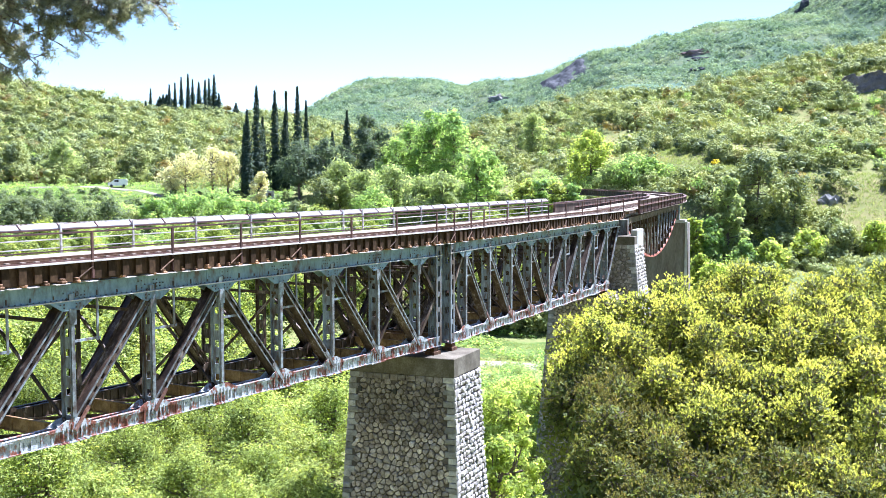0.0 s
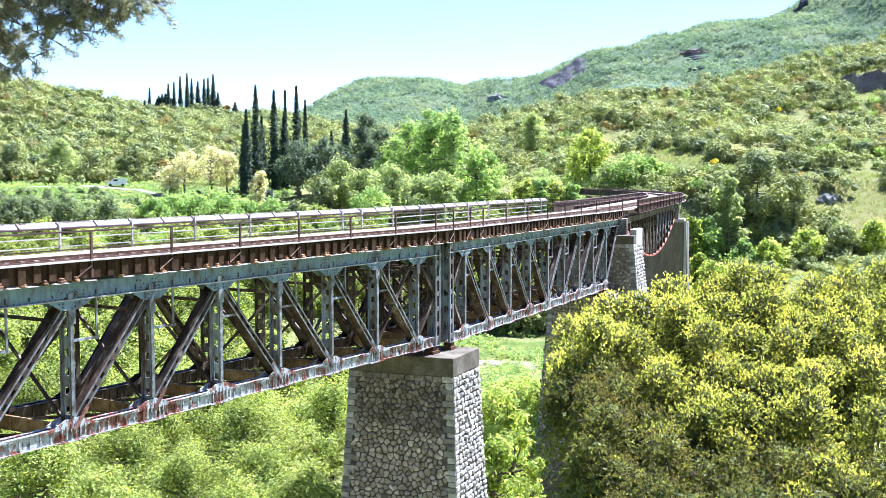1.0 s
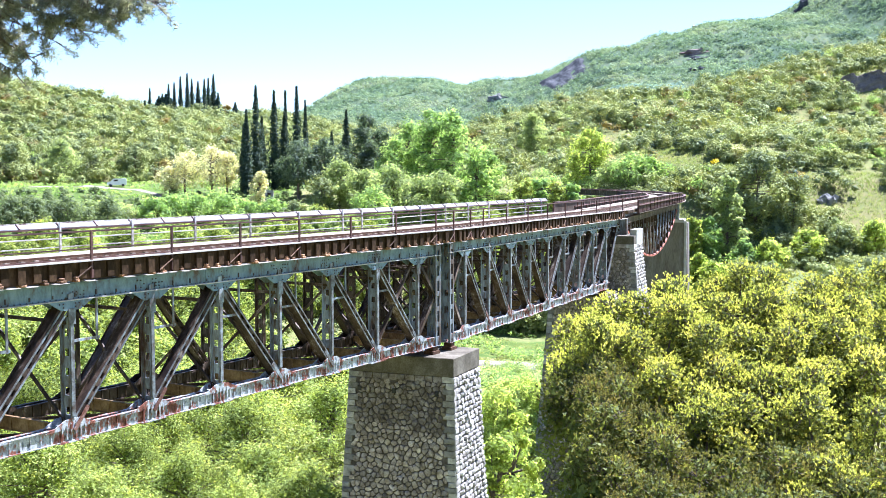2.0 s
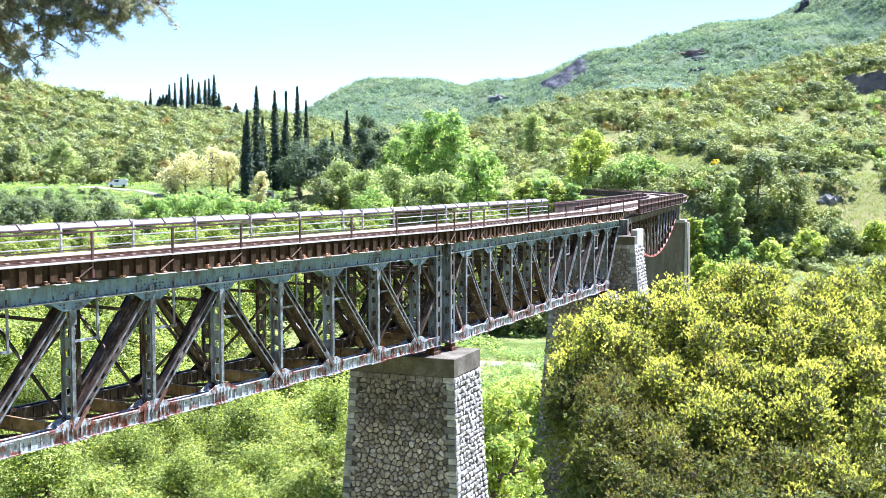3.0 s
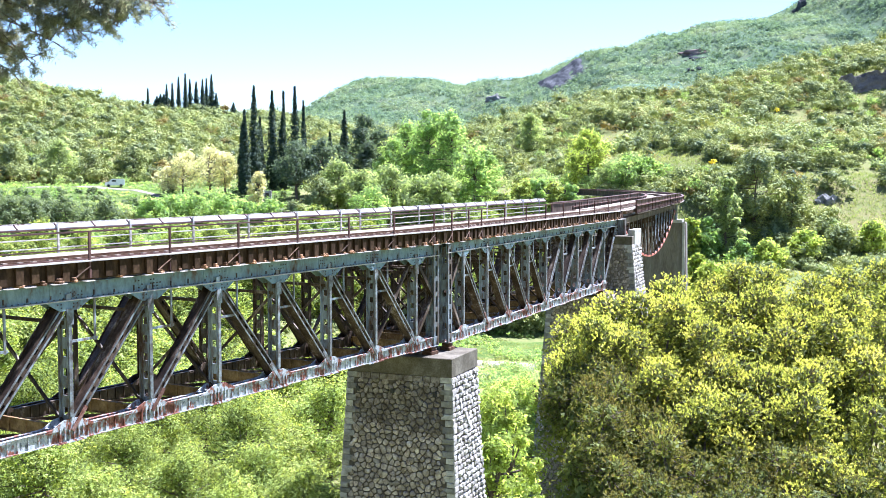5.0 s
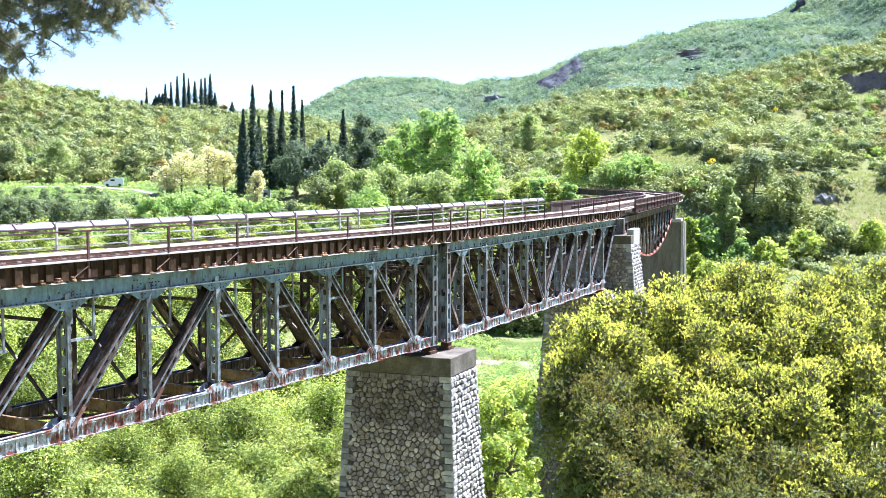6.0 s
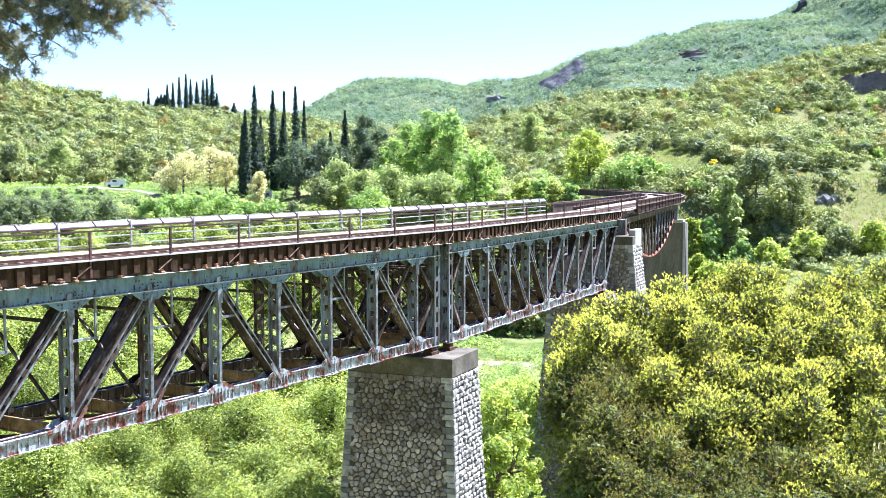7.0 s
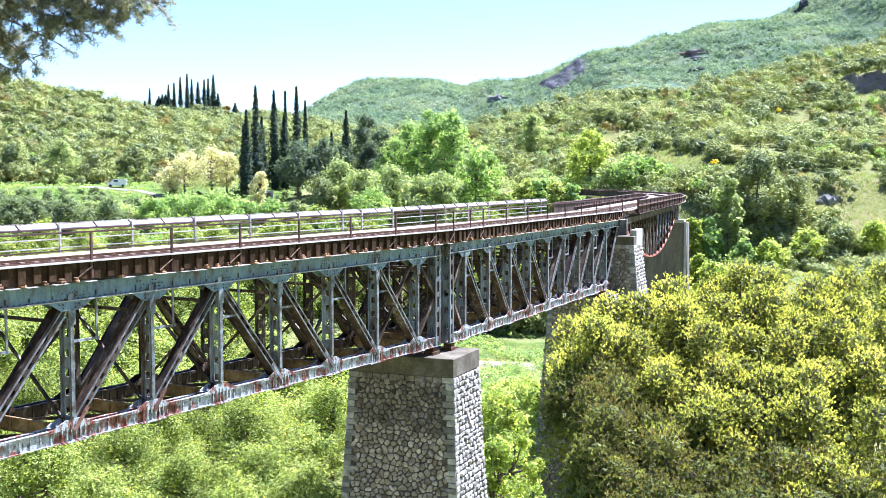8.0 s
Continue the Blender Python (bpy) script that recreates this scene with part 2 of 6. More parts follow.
def mesh_from(name, verts, quads=None, tris=None):
    """A mesh from arrays, quickly."""
    me = bpy.data.meshes.new(name)
    nq, nt = (0 if quads is None else len(quads)), (0 if tris is None else len(tris))
    me.vertices.add(len(verts))
    me.vertices.foreach_set("co", np.asarray(verts, np.float32).ravel())
    loops = ([quads.ravel()] if nq else []) + ([tris.ravel()] if nt else [])
    loops = np.concatenate(loops).astype(np.int32)
    me.loops.add(len(loops))
    me.loops.foreach_set("vertex_index", loops)
    me.polygons.add(nq + nt)
    starts = np.concatenate([np.arange(nq) * 4, nq * 4 + np.arange(nt) * 3]).astype(np.int32)
    me.polygons.foreach_set("loop_start", starts)
    me.update(calc_edges=True)
    me.validate()
    return me


RNG = np.random.default_rng(7)


def unit(n, up=0.0):
    v = RNG.normal(size=(n, 3))
    v[:, 2] += up
    return v / np.linalg.norm(v, axis=1, keepdims=True)


def leaf_quads(centres, normals, size, long=1.6, fold=0.25):
    """Small pointed leaves (two triangles folded on the midrib) at the centres."""
    n = len(centres)
    size = np.broadcast_to(np.asarray(size, float), (n,))[:, None]
    t = np.cross(normals, unit(n))
    t /= np.linalg.norm(t, axis=1, keepdims=True) + 1e-9
    b = np.cross(normals, t)
    v = np.empty((n, 4, 3))
    v[:, 0] = centres - t * size * long / 2
    v[:, 1] = centres + b * size / 2 + normals * size * fold
    v[:, 2] = centres + t * size * long / 2
    v[:, 3] = centres - b * size / 2 + normals * size * fold
    return v.reshape(-1, 3), np.arange(n * 4).reshape(-1, 4)


def leaf_tris(centres, normals, size, long=1.5):
    """Still smaller leaves: single triangles."""
    n = len(centres)
    size = np.broadcast_to(np.asarray(size, float), (n,))[:, None]
    t = np.cross(normals, unit(n))
    t /= np.linalg.norm(t, axis=1, keepdims=True) + 1e-9
    b = np.cross(normals, t)
    v = np.stack([centres - t * size * long * 0.5 + b * size * 0.4, centres - t * size * long * 0.35 - b * size * 0.5, centres + t * size * long * 0.6], 1)
    return v.reshape(-1, 3), np.arange(n * 3).reshape(-1, 3)


def cores(centres, radii, squash, k=0.66):
    """The dense inside of each clump: a rough twenty-sided lump."""
    bm = bmesh.new()
    bmesh.ops.create_icosphere(bm, subdivisions=1, radius=1)
    base = np.array([v.co[:] for v in bm.verts])
    faces = np.array([[v.index for v in f.verts] for f in bm.faces])
    bm.free()
    n, m = len(centres), len(base)
    scale = np.asarray(radii, float)[:, None, None] * k * RNG.uniform(0.45, 1.3, (n, m, 1))
    v = centres[:, None, :] + base[None] * scale * np.array([1, 1, squash])
    return v.reshape(-1, 3), (faces[None] + (np.arange(n) * m)[:, None, None]).reshape(-1, 3)


def leaf_object(name, mat, clouds, parent=None):
    """One mesh out of several (vertices, faces)."""
    vs, qs, ts, k = [], [], [], 0
    for v, q in clouds:
        vs.append(v)
        (qs if q.shape[1] == 4 else ts).append(q + k)
        k += len(v)
    me = mesh_from(name, np.concatenate(vs), np.concatenate(qs) if qs else None, np.concatenate(ts) if ts else None)
    me.materials.append(mat)
    ob = new(name, me)
    ob.parent = parent
    return ob


# ---- terrain ----
def sm(a, b, x):
    t = np.clip((np.asarray(x, float) - a) / (b - a), 0, 1)
    return t * t * (3 - 2 * t)


def waves(x, y, size, amp):
    """Gentle uneven swells."""
    x, y = np.asarray(x, float) / size, np.asarray(y, float) / size
    return amp * (np.sin(x * 1.0 + 1.3 * np.sin(y * 0.7)) * np.cos(y * 1.1 + 0.6) + 0.5 * np.sin(x * 2.3 + 2.0) * np.sin(y * 2.7 + x) + 0.25 * np.sin(x * 5.1 - y * 3.3))


PROFILE_Y = [-4000, -200, -40, 0, 8, 16, 26, 40, 62, 165, 188, 212, 270, 320, 400, 460, 560, 800, 1300, 2000, 4800]
PROFILE_Z = [260, 90, 36, 28.2, 26.3, 23.4, 17.0, 8.0, 3.5, 3.2, 4.5, 15.5, 25.5, 28.5, 46, 55.5, 42, 38, 40, 40, 30]


def height(x, y):
    x, y = np.asarray(x, float), np.asarray(y, float)
    h = np.interp(y, PROFILE_Y, PROFILE_Z)
    right = sm(12, 60, x)
    # the far bank rises sooner on the side of the curve
    h = h + right * (10 * sm(100, 175, y) + 6 * sm(175, 240, y) - 11 * sm(240, 330, y)) + right * 2 * np.exp(-((y - 380) / 60) ** 2)
    h = h + (6 * sm(90, 118, x) + 5 * sm(120, 165, x) + 0.16 * np.clip(x - 110, 0, 300)) * sm(330, 460, y) * (1 - sm(560, 900, y))
    # the hill across the valley
    h = h + (3 * sm(-95, -140, x) + 0.17 * np.clip(-x - 125, 0, 260)) * sm(330, 480, y) * (1 - sm(560, 1000, y))
    h = h - 9 * np.exp(-((x + 20) / 55) ** 2) * sm(340, 450, y) * (1 - sm(560, 900, y))
    # round far hill and the long mountain
    h = h + 117 * np.exp(-(np.abs(x + 52) / 158) ** 3 - ((y - 1500) / 260) ** 2 / 2)
    far = sm(650, 1300, y) * (1 - sm(1700, 3500, y))
    ridge = 27 * sm(20, 70, x) + 95 * sm(60, 185, x) + 19 * sm(185, 250, x) + 15 * sm(250, 300, x) + 0.09 * np.clip(x - 300, 0, 900) + 43 * sm(410, 480, x)
    ridge = ridge + 7 * np.exp(-((x - 98) / 30) ** 2)
    h = h + far * ridge
    h = h + far * sm(1500, 1250, y) * waves(x, y, 60, 5) + sm(160, 420, y) * (waves(x, y, 23, 1.2) + waves(x, y, 7, 0.35))
    h = h + waves(x, y, 11, 0.25) * sm(5, 40, np.hypot(x, y))
    return h


def build_ground():
    rings = np.concatenate([[0.0], np.geomspace(3, 120, 60), np.linspace(123, 700, 150), np.geomspace(705, 4700, 90)])
    ang = np.concatenate([np.linspace(-26, 26, 190), np.linspace(26, 334, 90)[1:-1]])
    a = np.radians(ang)
    R, T = np.meshgrid(rings, a, indexing="ij")
    X, Y = R * np.sin(T), R * np.cos(T)
    V = np.stack([X, Y, height(X, Y)], -1).reshape(-1, 3)
    nr, na = R.shape
    i, j = np.meshgrid(np.arange(nr - 1), np.arange(na), indexing="ij")
    k = (j + 1) % na
    Q = np.stack([i * na + j, (i + 1) * na + j, (i + 1) * na + k, i * na + k], -1).reshape(-1, 4)
    me = mesh_from("ground", V, Q)
    me.materials.append(GROUND)
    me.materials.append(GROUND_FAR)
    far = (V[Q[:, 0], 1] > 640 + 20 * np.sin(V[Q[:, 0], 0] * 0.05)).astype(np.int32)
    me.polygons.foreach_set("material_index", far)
    me.polygons.foreach_set("use_smooth", np.ones(len(Q), bool))
    tagged(new("ground", me), "green valley floor and scrubby hillsides", "ground", kind="structure")


build_ground()


def sheet(name, mat, outline_fn, label, category, lift=0.06, nu=60, nv=8):
    """A strip of ground cover lying just over the terrain; outline_fn(u, v) gives x, y for u, v in 0..1."""
    u, v = np.meshgrid(np.linspace(0, 1, nu), np.linspace(0, 1, nv), indexing="ij")
    x, y = outline_fn(u, v)
    edge = np.minimum(np.minimum(u, 1 - u) * nu / 3, np.minimum(v, 1 - v) * nv / 1.5)
    V = np.stack([x, y, height(x, y) + np.where(edge < 0.3, -0.5, lift)], -1).reshape(-1, 3)
    i, j = np.meshgrid(np.arange(nu - 1), np.arange(nv - 1), indexing="ij")
    Q = np.stack([i * nv + j, (i + 1) * nv + j, (i + 1) * nv + j + 1, i * nv + j + 1], -1).reshape(-1, 4)
    me = mesh_from(name, V, Q)
    me.materials.append(mat)
    return tagged(new(name, me), label, category, kind="structure")


sheet("meadow", MEADOW, lambda u, v: (-20 + 42 * u, 159 + 18 * v + 3 * np.sin(u * 5)), "sunlit mown meadow on the valley floor", "meadow", 0.15)
sheet("valley_road", GRAVEL, lambda u, v: (-30 + 60 * u, 151 + 4.5 * v + 3 * np.sin(u * 4)), "pale gravel road on the valley floor", "road", 0.2, 80, 12)
sheet("hill_track", GRAVEL, lambda u, v: (-110 + 42 * u, 291 + 3.5 * v - 26 * u * u), "pale gravel track at the hill's foot", "road", 0.14, 160, 12)
sheet("lawn", MEADOW, lambda u, v: (-132 + 96 * u, 246 + 66 * v - 10 * np.sin(u * 3) * v), "sunlit grassy terrace below the hill", "grass", 0.07, 90, 40)

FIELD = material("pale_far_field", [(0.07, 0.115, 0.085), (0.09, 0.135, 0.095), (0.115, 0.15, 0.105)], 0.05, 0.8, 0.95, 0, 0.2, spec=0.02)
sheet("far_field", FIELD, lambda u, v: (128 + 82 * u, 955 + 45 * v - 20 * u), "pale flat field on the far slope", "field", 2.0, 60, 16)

# ---- bridge plan ----
TOP, LOW, DECK_Z, RAIL_TOP = 26.3, 20.9, 27.05, 28.1
PANEL, HALF = 3.78, 2.35
SPAN = 8 * PANEL + 2 * HALF
GAUGE_Y = 2.0
H1, H2, H3 = 30.57, 24.0, 17.3


def heading(a):
    return Vector((math.sin(radians(a)), math.cos(radians(a)), 0))


def leftward(a):
    return Vector((-math.cos(radians(a)), math.sin(radians(a)), 0))


END1 = Vector((-0.05, 59.5, 0)) + leftward(H1) * GAUGE_Y
START1 = END1 - heading(H1) * SPAN
START2 = Vector((0.497, 60.44, 0)) + leftward(H2) * GAUGE_Y
END2 = START2 + heading(H2) * SPAN
START3 = END2 + heading(20.5) * 2.6
LEN3 = 47.0
END3 = START3 + heading(H3) * LEN3
RADIUS = 130.0


def track_points(step):
    """Points and headings along the line, from the near end round the curve."""
    pts = []
    segs = [(START1 - heading(H1) * 4, H1, SPAN + 4.3), (START2, H2, SPAN + 0.7), (START3, H3, LEN3)]
    for o, a, n in segs:
        k = int(round(n / step))
        pts += [(o + heading(a) * (i * n / k), a) for i in range(k)]
    k = int(96 / step)
    p, a = END3.copy(), H3
    for i in range(k):
        pts.append((p.copy(), a))
        a -= math.degrees(96 / k / RADIUS)
        p += heading(a) * (96 / k)
    return pts


def strip(bm, pts, y0, y1, z0, z1):
    """A bar of constant section swept along the line."""
    prev = None
    for p, a in pts:
        l = leftward(a)
        ring = [bm.verts.new((p + l * y + Vector((0, 0, z)))) for y, z in ((y0, z0), (y1, z0), (y1, z1), (y0, z1))]
        if prev:
            for i in range(4):
                j = (i + 1) % 4
                bm.faces.new((prev[i], prev[j], ring[j], ring[i]))
        else:
            bm.faces.new(ring[::-1])
        prev = ring
    bm.faces.new(prev)


def at_line(p, a, z=0.0):
    return pose(p.x, p.y, z, 0, 0, 90 - a)


# ---- steel truss spans ----
def laced(bm, p, q, flange, depth, n_batten, side=(0, 1, 0)):
    """A built-up member: two flanged edges joined by batten plates."""
    p, q = Vector(p), Vector(q)
    for s in (-1, 1):
        beam(bm, p, q, 0.03, flange, side, s * depth / 2)
        beam(bm, p, q, 0.11, 0.025, side, s * (depth / 2 - 0.07))
    d = q - p
    for i in range(n_batten):
        c = p + d * ((i + 0.5) / n_batten)
        e = d * (0.30 / n_batten)
        beam(bm, c - e, c + e, depth - 0.2, 0.03, side)


def gusset(bm, x, y, z, w, h, up):
    """A plate with a rounded hump, standing on the chord at x."""
    prof = [(-w, 0), (-w * 0.72, h * 0.18), (-w * 0.5, h * 0.55), (-w * 0.28, h * 0.9), (0, h), (w * 0.28, h * 0.9), (w * 0.5, h * 0.55), (w * 0.72, h * 0.18), (w, 0)]
    plate(bm, [(x + a, z + up * b) for a, b in prof], y, up)


def plate(bm, prof, y, up=1):
    """A flat plate 4 cm thick across the bridge, with the outline prof (along, height)."""
    fr = [bm.verts.new((a, y - 0.02, b)) for a, b in prof]
    bk = [bm.verts.new((a, y + 0.02, b)) for a, b in prof]
    bm.faces.new(fr if up > 0 else fr[::-1])
    bm.faces.new(bk[::-1] if up > 0 else bk)
    for i in range(len(prof)):
        j = (i + 1) % len(prof)
        bm.faces.new((fr[i], bk[i], bk[j], fr[j]))


def truss_span(origin, a, x0, x1, nodes, inward, label, zc=0.55, raked=False):
    """A deck truss of ten bays from x0 to x1. inward: the diagonals fall towards the middle, else towards the ends.
    raked: the far end rests at the last node and a raking post carries the chord's tail."""
    t = thing("steel_truss_span", at_line(origin, a, LOW), label, "truss bridge", "truss spans of the viaduct")
    zt = TOP - LOW
    low_end = nodes[8] + 0.5 if raked else x1 - 0.1
    for side in (-1, 1):
        y = side * GAUGE_Y
        near = side < 0
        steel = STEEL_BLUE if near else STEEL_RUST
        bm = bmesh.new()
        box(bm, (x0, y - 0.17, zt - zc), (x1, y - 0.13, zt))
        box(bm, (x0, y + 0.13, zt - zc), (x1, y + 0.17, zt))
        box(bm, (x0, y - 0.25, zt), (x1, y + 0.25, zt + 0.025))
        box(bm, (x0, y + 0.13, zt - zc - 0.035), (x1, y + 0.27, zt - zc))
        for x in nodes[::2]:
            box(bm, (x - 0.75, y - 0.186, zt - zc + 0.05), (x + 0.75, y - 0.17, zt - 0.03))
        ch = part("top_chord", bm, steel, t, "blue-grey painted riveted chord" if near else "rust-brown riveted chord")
        bm = bmesh.new()
        for x in nodes:
            for e in (-0.62, -0.46, -0.30, -0.14, 0.14, 0.30, 0.46, 0.62):
                for dz in (0.16, 0.30, 0.42):
                    if RIVET.random() < 0.42:
                        box(bm, (x + e - 0.02, y - 0.206, zt - dz - 0.02), (x + e + 0.02, y - 0.17, zt - dz + 0.02))
        k = int((x1 - x0) / 0.93)
        for i in range(k):
            x = x0 + 0.4 + i * (x1 - x0 - 0.6) / k
            box(bm, (x - 0.028, y - 0.196, zt - zc + 0.07), (x + 0.028, y - 0.17, zt - zc + 0.07 + RIVET.uniform(0.1, 0.2)))
        for i in range(int((x1 - x0) / 0.24)):
            x = x0 + 0.1 + i * 0.24
            box(bm, (x - 0.02, y - 0.186, zt - zc + 0.015), (x + 0.02, y - 0.17, zt - zc + 0.05))
        tagged(part("rivets", bm, RIVET_DARK, ch), kind="stuff")
        # bright line of the sunlit flange, put into a separate pale colour
        bm = bmesh.new()
        box(bm, (x0, y - 0.29, zt - zc - 0.04), (x1, y - 0.13, zt - zc - 0.002))
        part("flange", bm, LEDGE_PALE if near else STEEL_RUST, ch, "dusty lower flange coloured pale as if sunlit" if near else "")
        bm = bmesh.new()
        for yy in (y - 0.2, y + 0.16):
            box(bm, (x0 + 0.1, yy, 0), (low_end, yy + 0.04, 0.46))
        box(bm, (x0 + 0.1, y - 0.27, -0.03), (low_end, y + 0.27, 0.0))
        k = int((low_end - x0) / 0.42)
        for i in range(k):
            x = x0 + 0.2 + i * (low_end - x0 - 0.3) / k
            box(bm, (x, y - 0.235, 0.02), (x + 0.045, y - 0.2, 0.44))
        box(bm, (x0 + 0.1, y - 0.26, 0.46), (low_end, y - 0.12, 0.485))
        box(bm, (x0 + 0.1, y + 0.12, 0.46), (low_end, y + 0.26, 0.485))
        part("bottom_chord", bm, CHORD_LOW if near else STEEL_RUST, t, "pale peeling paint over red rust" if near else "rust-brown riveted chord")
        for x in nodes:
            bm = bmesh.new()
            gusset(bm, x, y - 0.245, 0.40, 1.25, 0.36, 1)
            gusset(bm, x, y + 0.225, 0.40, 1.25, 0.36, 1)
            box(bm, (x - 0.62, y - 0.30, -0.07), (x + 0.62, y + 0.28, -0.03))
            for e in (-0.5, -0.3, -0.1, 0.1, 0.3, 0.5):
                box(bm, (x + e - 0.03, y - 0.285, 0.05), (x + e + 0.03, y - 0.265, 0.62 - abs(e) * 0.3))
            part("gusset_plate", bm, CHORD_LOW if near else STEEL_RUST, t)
            bm = bmesh.new()
            z = zt - zc - 0.04
            for yy in (y - 0.25, y + 0.22):
                plate(bm, [(x - 0.95, z), (x - 0.4, z - 0.32), (x + 0.4, z - 0.32), (x + 0.95, z)], yy, -1)
            hung = part("gusset_plate", bm, steel, t)
            if near:
                bm = bmesh.new()
                for e in (-0.5, -0.34, -0.18, 0.18, 0.34, 0.5):
                    for dz in (0.09, 0.21):
                        if RIVET.random() < 0.5:
                            box(bm, (x + e - 0.024, y - 0.29, z - dz - 0.024), (x + e + 0.024, y - 0.268, z - dz + 0.024))
                tagged(part("rivets", bm, RIVET_DARK, hung), kind="stuff")
        for i, x in enumerate(nodes):
            bm = bmesh.new()
            laced(bm, (x, y, 0.3), (x, y, zt - zc + 0.2), 0.2, 0.46, 7)
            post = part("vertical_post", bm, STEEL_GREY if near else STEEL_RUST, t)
            if near:
                bm = bmesh.new()
                box(bm, (x - 0.075, y - 0.3, 0.82), (x + 0.075, y - 0.248, zt - zc - 0.33))
                box(bm, (x - 0.15, y - 0.315, zt - zc - 0.85), (x + 0.15, y - 0.296, zt - zc - 0.3))
                part("front_rib", bm, STEEL_WORN, post, "worn grey painted rib")
        for x in (x0 + 0.28,) if raked else (x0 + 0.28, x1 - 0.28):
            bm = bmesh.new()
            for e in (-0.19, 0.19):
                laced(bm, (x + e, y, 0.0), (x + e, y, zt), 0.16, 0.5, 6)
            for i in range(7):
                z = 0.2 + i * (zt - 0.5) / 6
                box(bm, (x - 0.2, y - 0.262, z), (x + 0.2, y - 0.235, z + 0.25))
                box(bm, (x - 0.2, y + 0.235, z), (x + 0.2, y + 0.262, z + 0.25))
            part("end_post", bm, STEEL_GREY if near else STEEL_RUST, t)
        if raked:
            bm = bmesh.new()
            laced(bm, (x1 - 0.3, y, zt - 0.3), (nodes[8] + 0.25, y, 0.4), 0.3, 0.4, 8)
            rake = part("raking_end_post", bm, STEEL_RUST, t)
            bm = bmesh.new()
            for e in (-0.12, 0.12):
                beam(bm, (x1 - 0.3 + e, y - 0.235, zt - 0.5), (nodes[8] + 0.25 + e, y - 0.235, 0.5), 0.05, 0.06)
            part("rib", bm, STEEL_WORN if near else STEEL_RUST, rake, "worn pale rib" if near else "")
            bm = bmesh.new()
            beam(bm, (nodes[8], y - 0.05, zt - zc - 1.3), (nodes[8] + 2.0, y - 0.05, zt - zc - 0.3), 0.1, 0.12)
            part("knee_brace", bm, STEEL_GREY if near else STEEL_RUST, t)
        for i in range(8):
            first = i < 4
            xa, xb = (nodes[i], nodes[i + 1]) if first == inward else (nodes[i + 1], nodes[i])
            bm = bmesh.new()
            p, q = Vector((xa, y, zt - 0.5)), Vector((xb, y, 0.35))
            for s in (-1, 1):
                for e in (-0.105, 0.105):
                    beam(bm, p + Vector((e * 1.25, 0, 0)), q + Vector((e * 1.25, 0, 0)), 0.03, 0.1, (0, 1, 0), s * 0.19)
            for k in range(11):
                c, e = p.lerp(q, (k + 0.5) / 11), (q - p) * 0.026
                for s in (-1, 1):
                    beam(bm, c - e, c + e, 0.02, 0.24, (0, 1, 0), s * 0.19)
                beam(bm, c - e * 0.8, c + e * 0.8, 0.34, 0.03)
            for e in (-0.13, 0.13):
                beam(bm, p + Vector((e, 0, 0)), q + Vector((e, 0, 0)), 0.36, 0.022)
            diagonal = part("diagonal", bm, STEEL_RUST, t)
            for e in (-0.15, 0.15):
                bm = bmesh.new()
                beam(bm, (xa + e, y - 0.222, zt - 0.66), (xb + e, y - 0.222, 0.47), 0.035, 0.055)
                part("rib", bm, STEEL_WORN if near else STEEL_RUST, diagonal, "worn pale rib" if near else "")
            if near:
                bm = bmesh.new()
                d = (q - p).normalized()
                beam(bm, q - d * 0.95, q + d * 0.02, 0.03, 0.15, (0, 1, 0), -0.32)
                part("end_plate", bm, RUST_RED if i < 4 else STEEL_WORN, diagonal, "rust-red riveted end plate" if i < 4 else "worn grey end plate")
                # a light hanger and strut in the first third of each bay
                hx, hz = nodes[i] + 1.2, zt - zc - 1.45
                bm = bmesh.new()
                beam(bm, (hx, y - 0.16, zt - zc), (hx, y - 0.16, hz - 0.08), 0.05, 0.08, (0, 1, 0))
                beam(bm, (nodes[i] + 0.1, y - 0.16, hz), (hx + 0.12, y - 0.16, hz), 0.05, 0.09, (0, 1, 0))
                part("hanger", bm, STEEL_GREY, t, "thin worn grey hanger and strut")
        ends = [(x0 + 0.4, nodes[0])] + ([] if raked else [(x1 - 0.4, nodes[8])])
        for xo, xi in ends:
            for za in (0.4, zt - 0.5):
                bm = bmesh.new()
                laced(bm, (xi, y, za), (xo, y, zt * 0.5), 0.18, 0.3, 4)
                part("end_brace", bm, STEEL_RUST, t)
        for xa, xb in ((nodes[7], nodes[8]), (nodes[1], nodes[0])):
            bm = bmesh.new()
            beam(bm, (xa, y, 0.4), (xb, y, zt - 0.5), 0.16, 0.1)
            part("counter_brace", bm, STEEL_RUST, t)
        for x in (x0 + 0.5, nodes[8] if raked else x1 - 0.5):
            bm = bmesh.new()
            box(bm, (x - 0.35, y - 0.3, -0.45), (x + 0.35, y + 0.3, -0.28))
            box(bm, (x - 0.22, y - 0.22, -0.28), (x + 0.22, y + 0.22, -0.07))
            part("bearing", bm, RAIL_RUST, t)
    for x in nodes + [x0 + 0.28] + ([] if raked else [x1 - 0.28]):
        bm = bmesh.new()
        box(bm, (x - 0.1, -GAUGE_Y + 0.2, 0.0), (x - 0.07, GAUGE_Y - 0.2, 0.45))
        box(bm, (x - 0.16, -GAUGE_Y + 0.2, 0.45), (x - 0.01, GAUGE_Y - 0.2, 0.48))
        box(bm, (x - 0.16, -GAUGE_Y + 0.2, -0.03), (x - 0.01, GAUGE_Y - 0.2, 0.0))
